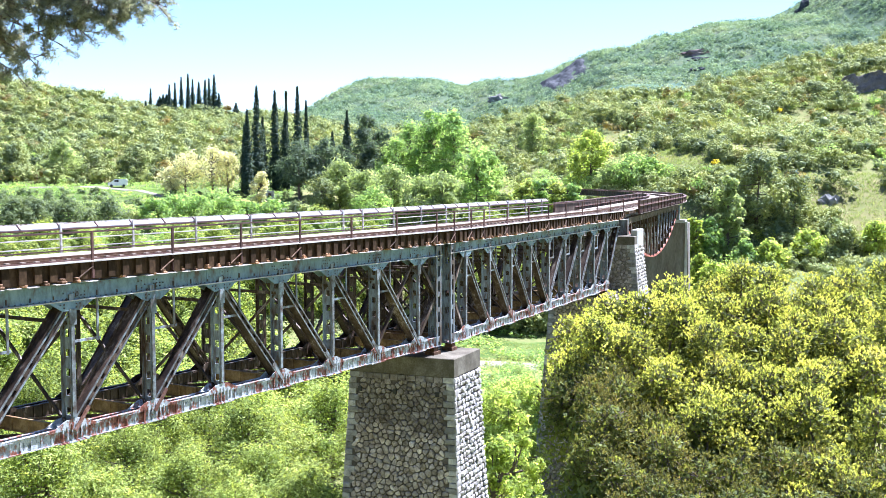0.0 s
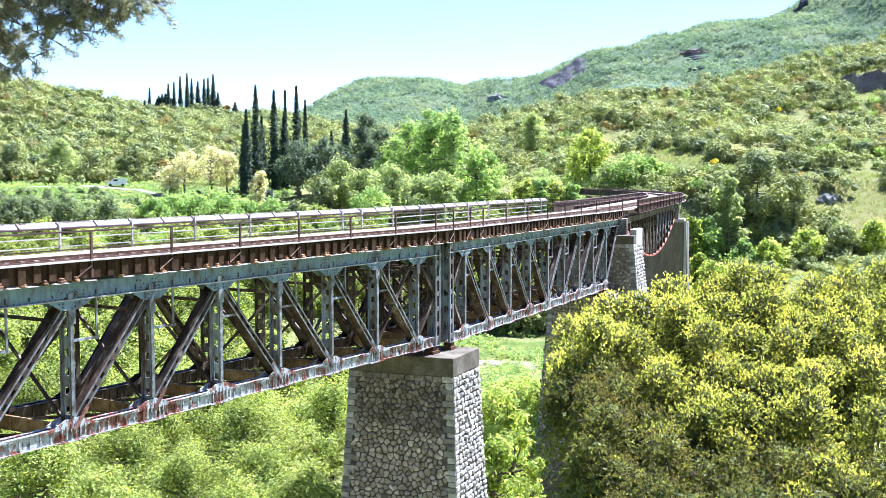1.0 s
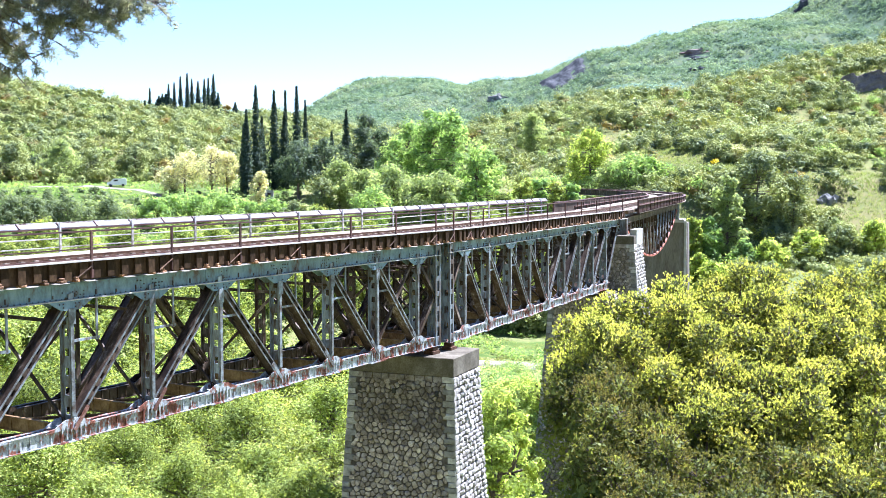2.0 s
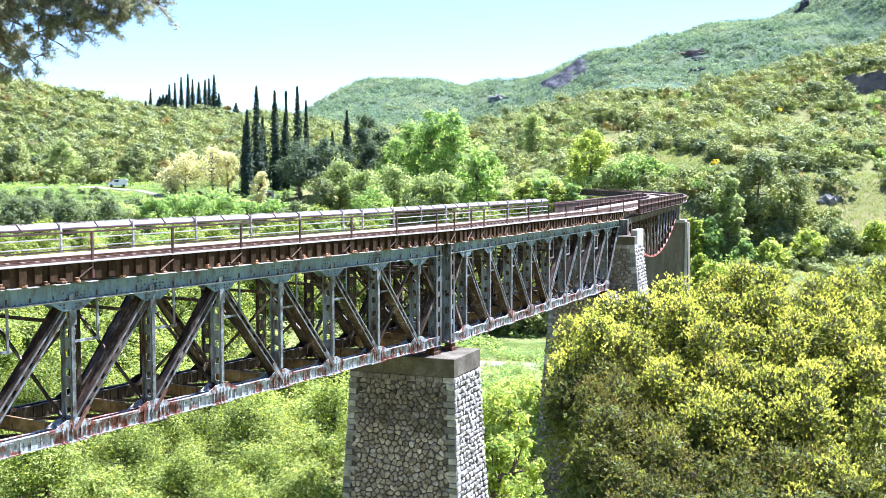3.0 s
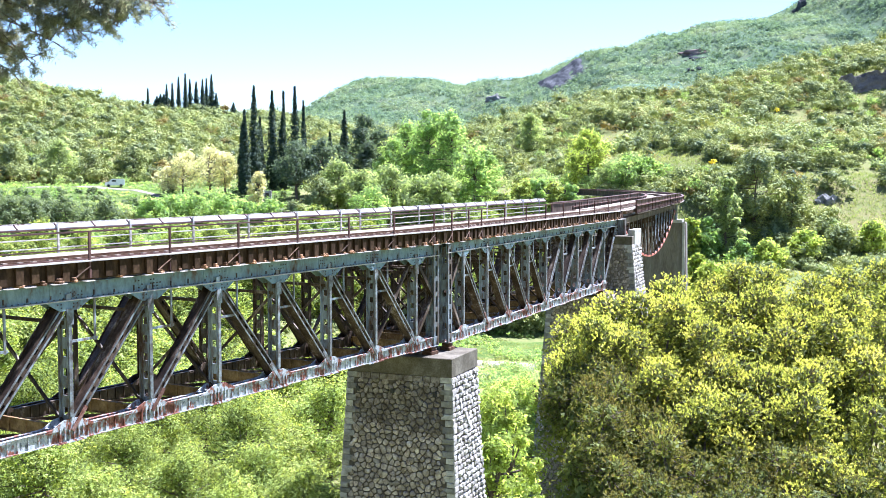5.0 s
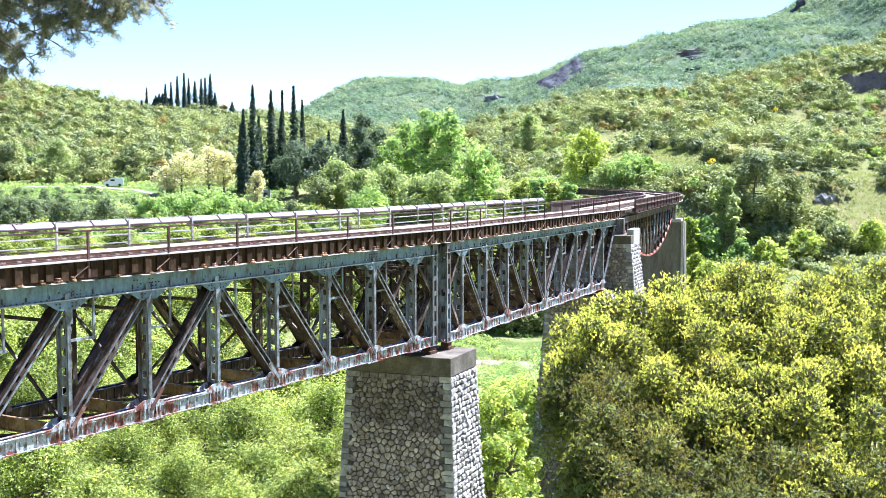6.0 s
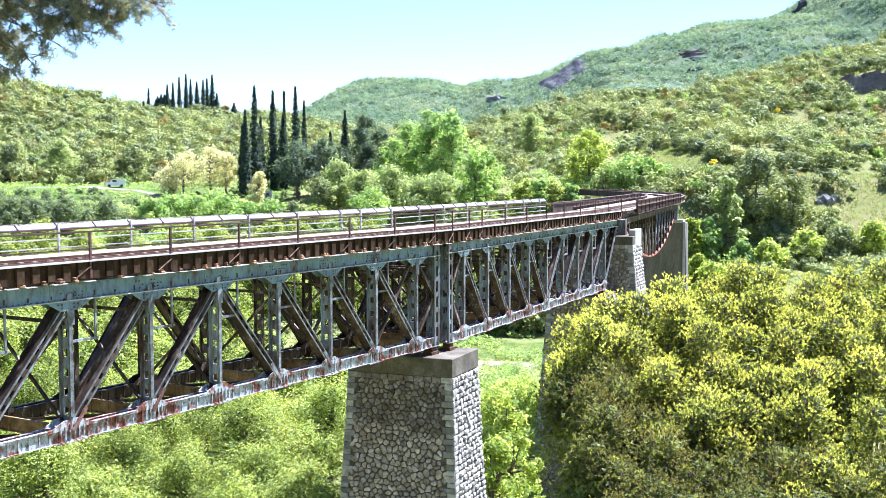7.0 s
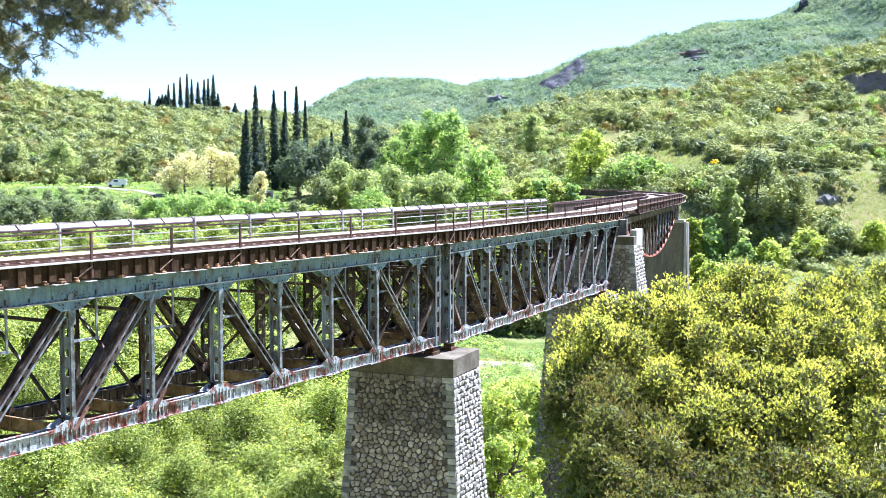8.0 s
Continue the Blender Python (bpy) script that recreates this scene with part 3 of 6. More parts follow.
        for yy in (-0.9, 0.0, 0.9):
            box(bm, (x - 0.14, yy - 0.05, 0.0), (x - 0.1, yy + 0.05, 0.45))
        part("floor_beam", bm, FLOOR_BEAM, t)
        bm = bmesh.new()
        beam(bm, (x, -GAUGE_Y, zt - 0.35), (x, GAUGE_Y, zt - 0.35), 0.16, 0.4, (1, 0, 0))
        beam(bm, (x, -GAUGE_Y, zt - 1.35), (x, GAUGE_Y, zt - 1.35), 0.1, 0.12, (1, 0, 0))
        beam(bm, (x + 0.03, -GAUGE_Y, zt - 1.35), (x + 0.03, GAUGE_Y, 0.5), 0.09, 0.1, (1, 0, 0))
        beam(bm, (x - 0.07, GAUGE_Y, zt - 1.35), (x - 0.07, -GAUGE_Y, 0.5), 0.09, 0.1, (1, 0, 0))
        part("sway_frame", bm, STEEL_RUST, t)
    for i in range(8):
        for z in (0.12, zt - 0.25):
            for s in (-1, 1):
                bm = bmesh.new()
                beam(bm, (nodes[i], s * (GAUGE_Y - 0.2), z + 0.025 * s), (nodes[i + 1], -s * (GAUGE_Y - 0.2), z + 0.025 * s), 0.03, 0.14, (0, 0, 1))
                beam(bm, (nodes[i], s * (GAUGE_Y - 0.2), z + 0.025 * s + 0.06), (nodes[i + 1], -s * (GAUGE_Y - 0.2), z + 0.025 * s + 0.06), 0.1, 0.02, (0, 0, 1))
                part("lateral_brace", bm, STEEL_RUST, t)
    return t


RIVET = random.Random(3)
RIVET_DARK = material("dark_rusted_rivets", [(0.02, 0.014, 0.012), (0.045, 0.03, 0.025), (0.075, 0.05, 0.04)], 3, 20, 0.7, 0, 0.1)
RUST_RED = material("red_rust_over_grey_paint", [(0.035, 0.014, 0.010), (0.11, 0.042, 0.028), (0.17, 0.095, 0.075), (0.26, 0.25, 0.25)], 3.2, 12, 0.65, 0, 0.25, each=0.2)
FLOOR_BEAM = material("tan_brown_rusted_steel", [(0.06, 0.034, 0.016), (0.16, 0.098, 0.046), (0.30, 0.20, 0.10)], 0.9, 8, 0.7, 0, 0.3, each=0.3, spec=0.15)
NODES1 = [2.05 + 3.745 * i for i in range(9)]
NODES2 = [1.22 + 3.62 * i for i in range(9)]
truss_span(START1, H1, 0.0, SPAN - 0.6, NODES1, False, "blue-grey riveted steel deck truss streaked with rust, on masonry piers")
truss_span(START2, H2, -0.95, SPAN - 0.8, NODES2, True, "blue-grey riveted steel deck truss with pale rusted lower chord", 0.47, True)


def belly_span():
    """The span with the curved lower chord."""
    t = thing("fishbelly_truss_span", at_line(START3, H3, 21.5), "grey steel truss with red curved lower chord", "truss bridge", "truss spans of the viaduct")
    zt = TOP - 21.5
    n = 16

    def low(x):
        s = 2 * x / LEN3 - 1
        return zt - 0.7 - 4.0 * (1 - s * s)
    for y in (-1.9, 1.9):
        bm = bmesh.new()
        box(bm, (0, y - 0.15, zt - 0.5), (LEN3, y + 0.15, zt))
        box(bm, (0, y - 0.25, zt), (LEN3, y + 0.25, zt + 0.03))
        part("top_chord", bm, STEEL_RUST, t)
        bm = bmesh.new()
        xs = [LEN3 * i / 40 for i in range(41)]
        for xa, xb in zip(xs, xs[1:]):
            beam(bm, (xa, y, low(xa)), (xb, y, low(xb)), 0.26, 0.19)
        part("curved_chord", bm, RED, t, "curved lower chord in red primer")
        for x in (-0.4, LEN3 + 0.1):
            bm = bmesh.new()
            box(bm, (x - 0.3, y - 0.3, zt - 1.9), (x + 0.6, y + 0.3, zt))
            part("end_post", bm, STEEL_GREY, t)
        for i in range(1, n):
            x = LEN3 * i / n
            bm = bmesh.new()
            laced(bm, (x, y, low(x)), (x, y, zt - 0.3), 0.26, 0.34, 4)
            part("vertical_post", bm, STEEL_RUST, t)
            if i < n - 1:
                x2 = LEN3 * (i + 1) / n
                bm = bmesh.new()
                if i < n // 2:
                    beam(bm, (x, y, zt - 0.4), (x2, y, low(x2)), 0.2, 0.14)
                else:
                    beam(bm, (x2, y, zt - 0.4), (x, y, low(x)), 0.2, 0.14)
                part("diagonal", bm, STEEL_GREY, t)
    for i in range(n + 1):
        x = LEN3 * i / n
        bm = bmesh.new()
        beam(bm, (x, -1.9, zt - 0.3), (x, 1.9, zt - 0.3), 0.2, 0.4, (1, 0, 0))
        if 0 < i < n:
            beam(bm, (x, -1.9, low(x)), (x, 1.9, low(x)), 0.2, 0.2, (1, 0, 0))
            beam(bm, (x, -1.9, low(x)), (x, 1.9, zt - 0.4), 0.08, 0.1, (1, 0, 0))
        part("cross_frame", bm, STEEL_GREY, t)


RED = material("faded_red_primer", [(0.20, 0.06, 0.04), (0.36, 0.11, 0.075), (0.42, 0.2, 0.15)], 1.5, 12, 0.6, 0, 0.2)
belly_span()


# ---- track on the viaduct ----
def build_track():
    t = thing("railway_track", Matrix(), "rusted single-track rails on dark timber sleepers", "railway track")
    pts = track_points(1.5)
    for y in (-0.68, 0.36):
        bm = bmesh.new()
        strip(bm, pts, y - 0.03, y + 0.03, 26.95, 27.03)
        strip(bm, pts, y - 0.055, y + 0.055, 26.93, 26.955)
        part("rail", bm, RAIL_RUST, t, "rust-brown steel rail")
    bm = bmesh.new()
    box(bm, (-0.12, -2.27, 26.69), (0.12, 2.35, 26.93))
    first = part("sleeper", bm, TIMBER, t)
    spots = track_points(0.63)
    first.matrix_basis = at_line(*spots[0])
    for p, a in spots[1:190]:
        share("sleeper", first.data, t, at_line(p, a))
    # the chairs that hold the rail nearest the edge
    bm = bmesh.new()
    box(bm, (-0.13, -0.98, 26.93), (0.13, -0.80, 26.985))
    box(bm, (-0.09, -0.92, 26.985), (0.09, -0.80, 27.045))
    # walkway colour makes the chairs pale, painting them as caught by the sun
    chair = part("rail_chair", bm, DECK, t, "rail chair coloured pale as if sunlit")
    chair.matrix_basis = at_line(*spots[0])
    for p, a in spots[1:160]:
        share("rail_chair", chair.data, t, at_line(p, a) @ Matrix.Translation((random.uniform(-0.05, 0.05), 0, 0)))


def build_deck():
    t = thing("viaduct_deck", Matrix(), "dusty pale walkway boards beside the track", "bridge deck")
    pts = track_points(1.5)
    for y0, y1 in ((-2.3, -1.25), (1.0, 2.4)):
        for k in range(3):
            bm = bmesh.new()
            w = (y1 - y0) / 3
            strip(bm, pts, y0 + k * w + 0.01, y0 + (k + 1) * w - 0.01, 26.935, 26.985)
            part("walkway_board", bm, DECK, t, "sun-bleached dusty walkway board")
    near = [q for q in pts if (q[0] - END2).dot(heading(H2)) < 2.0]
    bm = bmesh.new()
    strip(bm, near, -2.36, -2.29, 26.4, 27.03)
    part("fascia_plank", bm, FASCIA, t, "dark brown timber edge plank")
    bm = bmesh.new()
    strip(bm, near, -2.52, -2.22, 27.03, 27.07)
    part("edge_cap", bm, LEDGE_PALE, t, "dusty edge cap coloured pale as if sunlit")
    bm = bmesh.new()
    strip(bm, near, 2.42, 2.5, 26.4, 26.98)
    part("fascia_plank", bm, STEEL_RUST, t, "dark brown rusted edge plank")
    # ribs and bracket ends under the edge
    bm = bmesh.new()
    box(bm, (-0.15, -2.47, 26.44), (0.15, -2.36, 27.0))
    rib = part("fascia_block", bm, FASCIA, t)
    bm = bmesh.new()
    box(bm, (-0.12, -2.56, 26.37), (0.12, -2.25, 26.45))
    box(bm, (-0.07, -2.52, 26.45), (0.08, -2.25, 26.53))
    bmesh.ops.bevel(bm, geom=bm.edges[:], offset=0.015, segments=1, affect="EDGES")
    # timber ends in a brighter orange, with the sunlight on them in the colour
    cleat = part("sleeper_end", bm, TIMBER_END, t, "orange-brown sawn timber end, brightened as if sunlit")
    bm = bmesh.new()
    box(bm, (-0.3, -2.62, 26.345), (0.3, -2.2, 26.365))
    flake = part("ledge_plate", bm, LEDGE_PALE, t, "broken pale ledge along the chord")
    spots = [q for q in track_points(0.63) if (q[0] - END2).dot(heading(H2)) < 1.0]
    for ob in (rib, cleat, flake):
        ob.matrix_basis = at_line(*spots[0])
    for p, a in spots[1:]:
        share("fascia_block", rib.data, t, at_line(p + leftward(a) * random.uniform(-0.03, 0.03), a, random.uniform(-0.05, 0.03)))
        if random.random() < 0.7:
            share("ledge_plate", flake.data, t, at_line(p + heading(a) * random.uniform(0.1, 0.5), a, random.uniform(-0.005, 0.01)) @ Matrix.Diagonal((random.uniform(0.5, 1.05), 1, 1, 1)))
        if random.random() < 0.14:
            continue
        for _ in range(random.choice((1, 1, 1, 2))):
            share("sleeper_end", cleat.data, t, at_line(p + heading(a) * random.uniform(0.25, 0.38) + leftward(a) * random.uniform(-0.04, 0.12), a + random.uniform(-9, 9), random.uniform(-0.02, 0.01)) @ Matrix.Diagonal((random.uniform(0.5, 1.15), 1, random.uniform(0.999, 1.001), 1)))


# orange-brown timber, brightened to paint the sun on the projecting ends
TIMBER_END = material("sawn_timber_ends_toned_sunlit", [(0.07, 0.034, 0.018), (0.22, 0.11, 0.05), (0.44, 0.31, 0.20)], 3.5, 14, 0.9, 0, 0.3, each=0.6)
build_track()
build_deck()


FAR_PLATE = 31.0


def slope(bm, pts, lo, hi, thick):
    """A tilted plate swept along the line, from lo to hi (across, height)."""
    prev = None
    for p, a in pts:
        l = leftward(a)
        ring = [bm.verts.new(p + l * y + Vector((0, 0, z))) for y, z in (lo, hi, (hi[0], hi[1] - thick), (lo[0], lo[1] - thick))]
        if prev:
            for i in range(4):
                j = (i + 1) % 4
                bm.faces.new((prev[i], prev[j], ring[j], ring[i]))
        prev = ring


def handrail(side, label):
    t = thing("handrail", Matrix(), label, "railing", "handrails of the viaduct")
    last = START3 + heading(H3) * 4.0 if side < 0 else START2 + heading(H2) * FAR_PLATE
    pts = [q for q in track_points(PANEL / 2) if (q[0] - last).dot(heading(H2)) < 0]
    y = -2.42 if side < 0 else 2.62
    zb, zt = (26.75, 28.1) if side < 0 else (26.8, 28.12)
    dark = POST_RUST if side < 0 else RAIL_LIGHT
    bm = bmesh.new()
    box(bm, (-0.04, y - 0.035, zb - 0.2), (0.04, y + 0.035, zt))
    box(bm, (-0.05, y - 0.05, zb - 0.3), (0.05, y + 0.05, zb))
    post = part("post", bm, POST_RUST if side < 0 else POST_MIX, t)
    if side < 0:
        bm = bmesh.new()
        beam(bm, (-0.75, y - 0.12, 26.5), (0.0, y - 0.05, 26.88), 0.03, 0.03)
        stay = part("stay", bm, TIMBER, t, "thin slanting stay")
    if side < 0:
        along = [(START1, H1, 2.6 + 3.87 * i) for i in range(9)] + [(START2, H2, x) for x in (-0.8, 1.58, 3.5)] + [(START2, H2, 7.25 + 3.9 * i) for i in range(8)]
    else:
        along = [(START1, H1, HALF - 0.42 + PANEL * i) for i in range(-1, 9)] + [(START2, H2, HALF - 0.42 + PANEL * i) for i in range(-1, 9)]
    spots = [(o + heading(a) * x, a) for o, a, x in along]
    spots = [q for q in spots if (q[0] - last).dot(heading(H2)) < 0]
    post.matrix_basis = at_line(*spots[0])
    if side < 0:
        stay.matrix_basis = at_line(*spots[0])
    for p, a in spots[1:]:
        share("post", post.data, t, at_line(p, a))
        if side < 0:
            share("stay", stay.data, t, at_line(p, a))
    for z, r in ((zt - 0.03 - (0.2 if side > 0 else 0), 0.03), (zb + 0.72, 0.022), (zb + 0.38, 0.02)):
        bm = bmesh.new()
        strip(bm, pts, y - r, y + r, z - r, z + r)
        part("rail", bm, dark if z < zt - 0.4 else POST_RUST, t)
    if side > 0:
        bm = bmesh.new()
        slope(bm, pts, (y + 0.02, zt - 0.17), (y + 0.2, zt - 0.02), 0.03)
        part("cable_cover", bm, TRAY, t, "pale grey sloping metal cover")
        bm = bmesh.new()
        strip(bm, pts, y + 0.2, y + 0.25, zt - 0.02, zt + 0.03)
        part("outer_rail", bm, POST_MIX, t)
        bm = bmesh.new()
        beam(bm, (0, y, zt - 0.17), (0, y + 0.22, zt + 0.02), 0.05, 0.05, (1, 0, 0))
        arm = part("bracket", bm, POST_RUST, t)
        arm.matrix_basis = at_line(*spots[0])
        for p, a in spots[1:]:
            share("bracket", arm.data, t, at_line(p, a))
            share("bracket", arm.data, t, at_line(p + heading(a) * PANEL / 2, a))


TRAY = material("dull_galvanised_tray", [(0.10, 0.085, 0.075), (0.165, 0.16, 0.16), (0.25, 0.25, 0.255)], 0.7, 8, 0.6, 0, 0.1)
POST_MIX = material("pale_and_rusty_post", [(0.08, 0.04, 0.03), (0.30, 0.27, 0.24), (0.5, 0.5, 0.49)], 0.9, 8, 0.6, 0, 0.2, stops=[0.4, 0.5, 0.6], each=0.3)
handrail(-1, "rust-brown two-bar steel railing along the deck")
handrail(1, "pale grey steel railing with a cable tray")


def parapet(side):
    t = thing("parapet", Matrix(), "rust-brown riveted steel plate parapet along the deck", "parapet", "parapets of the viaduct")
    first = START3 + heading(H3) * 3.2 if side < 0 else START2 + heading(H2) * FAR_PLATE
    pts = [q for q in track_points(1.5) if (q[0] - first).dot(heading(H2)) > 0 or q[1] < 0]
    y = -2.5 if side < 0 else 2.5
    # tall plates on the spans, lower ones round the curve
    foot = 26.6 if side < 0 else 26.3
    runs = [([q for q in pts if q[1] >= H3], 27.75), ([q for q in pts if q[1] <= H3], 27.25)]
    for run, top in runs:
        bm = bmesh.new()
        strip(bm, run, y - 0.03, y + 0.03, foot, top)
        part("plate", bm, STEEL_RUST if side > 0 else POST_RUST, t)
        bm = bmesh.new()
        strip(bm, run, y - 0.14, y + 0.14, top, top + 0.05)
        part("cap", bm, POST_RUST, t)
        bm = bmesh.new()
        strip(bm, run, y - 0.16, y + 0.12, foot - 0.06, foot + 0.01)
        part("ledge", bm, DECK, t, "pale ledge at the foot")
        bm = bmesh.new()
        box(bm, (-0.04, y - 0.08, foot), (0.04, y + 0.08, top))
        rib = part("stiffener", bm, POST_RUST, t)
        rib.matrix_basis = at_line(*run[0])
        for p, a in run[2::2]:
            share("stiffener", rib.data, t, at_line(p, a))


parapet(-1)
parapet(1)


# ---- piers ----
def masonry_core(bm, wx, wy, z0, z1, bx, by):
    """A battered block: half widths at the top, growing downwards."""
    rings = []
    for z in (z1, z0):
        gx, gy = wx + (z1 - z) * bx, wy + (z1 - z) * by
        rings.append([bm.verts.new((sx * gx, sy * gy, z)) for sx, sy in ((-1, -1), (1, -1), (1, 1), (-1, 1))])
    for i in range(4):
        j = (i + 1) % 4
        bm.faces.new((rings[1][i], rings[1][j], rings[0][j], rings[0][i]))
    bm.faces.new(rings[0])
    bm.faces.new(rings[1][::-1])


def clip_cell(poly, p, q):
    """The part of a polygon that is nearer to p than to q."""
    m, d = (p + q) / 2, q - p
    out = []
    for i in range(len(poly)):
        a, b = poly[i], poly[(i + 1) % len(poly)]
        fa, fb = (a - m) @ d, (b - m) @ d
        if fa <= 0:
            out.append(a)
        if fa * fb < 0:
            out.append(a + (b - a) * (fa / (fa - fb)))
    return out


def rubble_cells(w, h, size, rng):
    """Outlines of uneven fitted stones that fill a rectangle."""
    nx, ny = max(2, int(w / size)), max(2, int(h / (size * 0.88)))
    pts = []
    for j in range(ny):
        for i in range(nx):
            if rng.random() < 0.07:
                continue
            pts.append(((i + 0.5 + 0.5 * (j % 2) + rng.uniform(-0.42, 0.42)) * w / nx, (j + 0.5 + rng.uniform(-0.4, 0.4)) * h / ny))
    pts = np.array(pts)
    cells = []
    for k, p in enumerate(pts):
        poly = [np.array(c) for c in ((0.0, 0.0), (w, 0.0), (w, h), (0.0, h))]
        d = np.hypot(*(pts - p).T)
        for o in np.argsort(d)[1:16]:
            poly = clip_cell(poly, p, pts[o])
            if len(poly) < 3:
                break
        if len(poly) >= 3:
            cells.append(np.array(poly))
    return cells


def round_outline(poly, gap):
    """The outline drawn in for the joint, with its corners taken off."""
    c = poly.mean(0)
    r = np.hypot(*(poly - c).T).mean()
    p = c + (poly - c) * max(0.3, 1 - gap / max(r, 0.02))
    out = []
    for i in range(len(p)):
        a, b, e = p[i - 1], p[i], p[(i + 1) % len(p)]
        out += [b + (a - b) * 0.22, b + (e - b) * 0.22]
    return np.array(out)


def stone_piece(bm, outline, to_world, depth, rng):
    """One stone: outline at the face, a smaller rounded front standing out."""
    c = outline.mean(0)
    lev = []
    lean = Vector((rng.uniform(-0.1, 0.1), rng.uniform(-0.1, 0.1)))
    for k, d in ((1.0, -0.03), (0.97, depth * 0.55), (0.66 if depth < 0.12 else 0.5, depth)):
        lev.append([bm.verts.new(to_world(*(c + (o - c) * k + (np.array(lean) * 0.8 if k < 0.9 else 0)), d + (rng.uniform(-0.012, 0.012) if k < 1 else 0))) for o in outline])
    n = len(outline)
    for a, b in zip(lev, lev[1:]):
        for i in range(n):
            j = (i + 1) % n
            bm.faces.new((a[i], a[j], b[j], b[i]))
    bm.faces.new(lev[-1])


def pier(p, a, half_x, half_y, z_top, z_base, bx, by, label, detail, stone_from, cap_h=1.0):
    """A battered masonry pier with rubble faces, quoins and a concrete cap. Local x runs along the bridge."""
    t = thing("masonry_pier", at_line(p, a, 0), label, "bridge pier", "masonry piers")
    z1 = z_top - cap_h
    bm = bmesh.new()
    masonry_core(bm, half_x - 0.04, half_y - 0.04, z_base, z1, bx, by)
    part("core", bm, MORTAR if half_y < 3.15 and half_y > 3 else MORTAR_TAN, t, "mortar between the stones")
    bm = bmesh.new()
    masonry_core(bm, half_x + 0.02, half_y + 0.02, z1, z_top, 0, 0)
    bmesh.ops.bevel(bm, geom=bm.edges[:], offset=0.03, segments=1, affect="EDGES")
    part("cap", bm, CONCRETE, t, "stained concrete bearing cap")
    if z_top > 22:
        bm = bmesh.new()
        box(bm, (-half_x + 1.0, -half_y - 0.06, z1 - 0.4), (half_x + 0.05, -half_y + 0.5, z_top + 0.5))
        bmesh.ops.bevel(bm, geom=bm.edges[:], offset=0.03, segments=1, affect="EDGES")
        part("upstand", bm, CONCRETE_PALE, t, "pale concrete end block")
    rng = random.Random(int(half_y * 100))
    hgt = z1 - stone_from
    q = 0.62
    count = 0
    rest = {STONE.name: bmesh.new(), STONE_PALE.name: bmesh.new(), QUOIN.name: bmesh.new()}

    def add(outline, conv, depth, mat, single):
        nonlocal count
        if single:
            b2 = bmesh.new()
            stone_piece(b2, outline, conv, depth, rng)
            part("stone", b2, mat, t)
            count += 1
        else:
            stone_piece(rest[mat.name], outline, conv, depth, rng)
    # faces across the bridge (towards and away), then the end faces
    for face in detail:
        if face == "front":
            def conv(u, v, d):
                return Vector((-(half_x + (z1 - v) * bx) - d, u, v))
            wide = lambda z: half_y + (z1 - z) * by
        else:
            def conv(u, v, d):
                return Vector((u, -(half_y + (z1 - v) * by) - d, v))
            wide = lambda z: half_x + (z1 - z) * bx
        if face == "front":
            for cell in rubble_cells(2 * half_y + 2 * hgt * by, hgt, 0.305, rng):
                cell = cell - np.array([half_y + hgt * by, 0]) + np.array([0, stone_from])
                c = cell.mean(0)
                if abs(c[0]) > wide(c[1]) - q + 0.08 or c[1] > z1 - 0.32:
                    continue
                o = round_outline(cell, 0.028 + 0.02 * rng.random())
                o = o * np.array([-1, 1])
                add(o, conv, rng.uniform(0.045, 0.11), STONE, half_y > 3 and half_y < 3.15 and c[1] > 11.5 and count < 300)
            row, z = 0, z1
            while z > stone_from + 0.3:
                h = rng.uniform(0.26, 0.36)
                for s in (-1, 1):
                    w = q * (0.72 if (row % 2) else 1.05)
                    x0, x1 = wide(z - h / 2) - w, wide(z - h / 2)
                    o = np.array([(x0 + 0.015, z - h + 0.015), (x1, z - h + 0.015), (x1, z - 0.01), (x0 + 0.015, z - 0.01)])
                    if s > 0:
                        o = (o * np.array([-1, 1]))[::-1]
                    add(o[::-1], conv, rng.uniform(0.03, 0.06), QUOIN, False)
                if row == 0:
                    x = -wide(z) + q
                    while x < wide(z) - q - 0.1:
                        w = rng.uniform(0.35, 0.55)
                        o = np.array([(x + 0.015, z - h + 0.015), (x + w, z - h + 0.015), (x + w, z - 0.01), (x + 0.015, z - 0.01)])
                        add(o[::-1], conv, rng.uniform(0.03, 0.06), STONE, False)
                        x += w + 0.015
                z -= h
                row += 1
        else:
            z, row = z1, 0
            while z > stone_from + 0.3:
                h = rng.uniform(0.24, 0.36)
                x = -wide(z)
                while x < wide(z) - 0.05:
                    w = min(rng.uniform(0.32, 0.62), wide(z) - x)
                    if wide(z) - x - w < 0.2:
                        w = wide(z) - x
                    o = np.array([(x + 0.012, z - h + 0.012), (x + w - 0.012, z - h + 0.012), (x + w - 0.012, z - 0.012), (x + 0.012, z - 0.012)])
                    o = o + np.array([(rng.uniform(-0.03, 0.03), rng.uniform(-0.025, 0.025)) for _ in o])
                    corner = x < -wide(z) + 0.01
                    if not corner:
                        o = round_outline(o, 0.028 + 0.03 * rng.random())
                    add(o, conv, 0.05 if corner else rng.uniform(0.04, 0.14), STONE if half_y < 2.5 else STONE_PALE, False)
                    x += w
                z -= h
                row += 1
    if "front" in detail and 3 < half_y < 3.15:
        for y in (2.35, 0.3, -2.15):
            bm = bmesh.new()
            x = -(half_x + (z1 - 18.55) * bx) - 0.15
            box(bm, (x, y - 0.1, 18.43), (x + 0.1, y + 0.1, 18.68))
            part("weep_hole", bm, BLACK, t, "dark square drain hole")
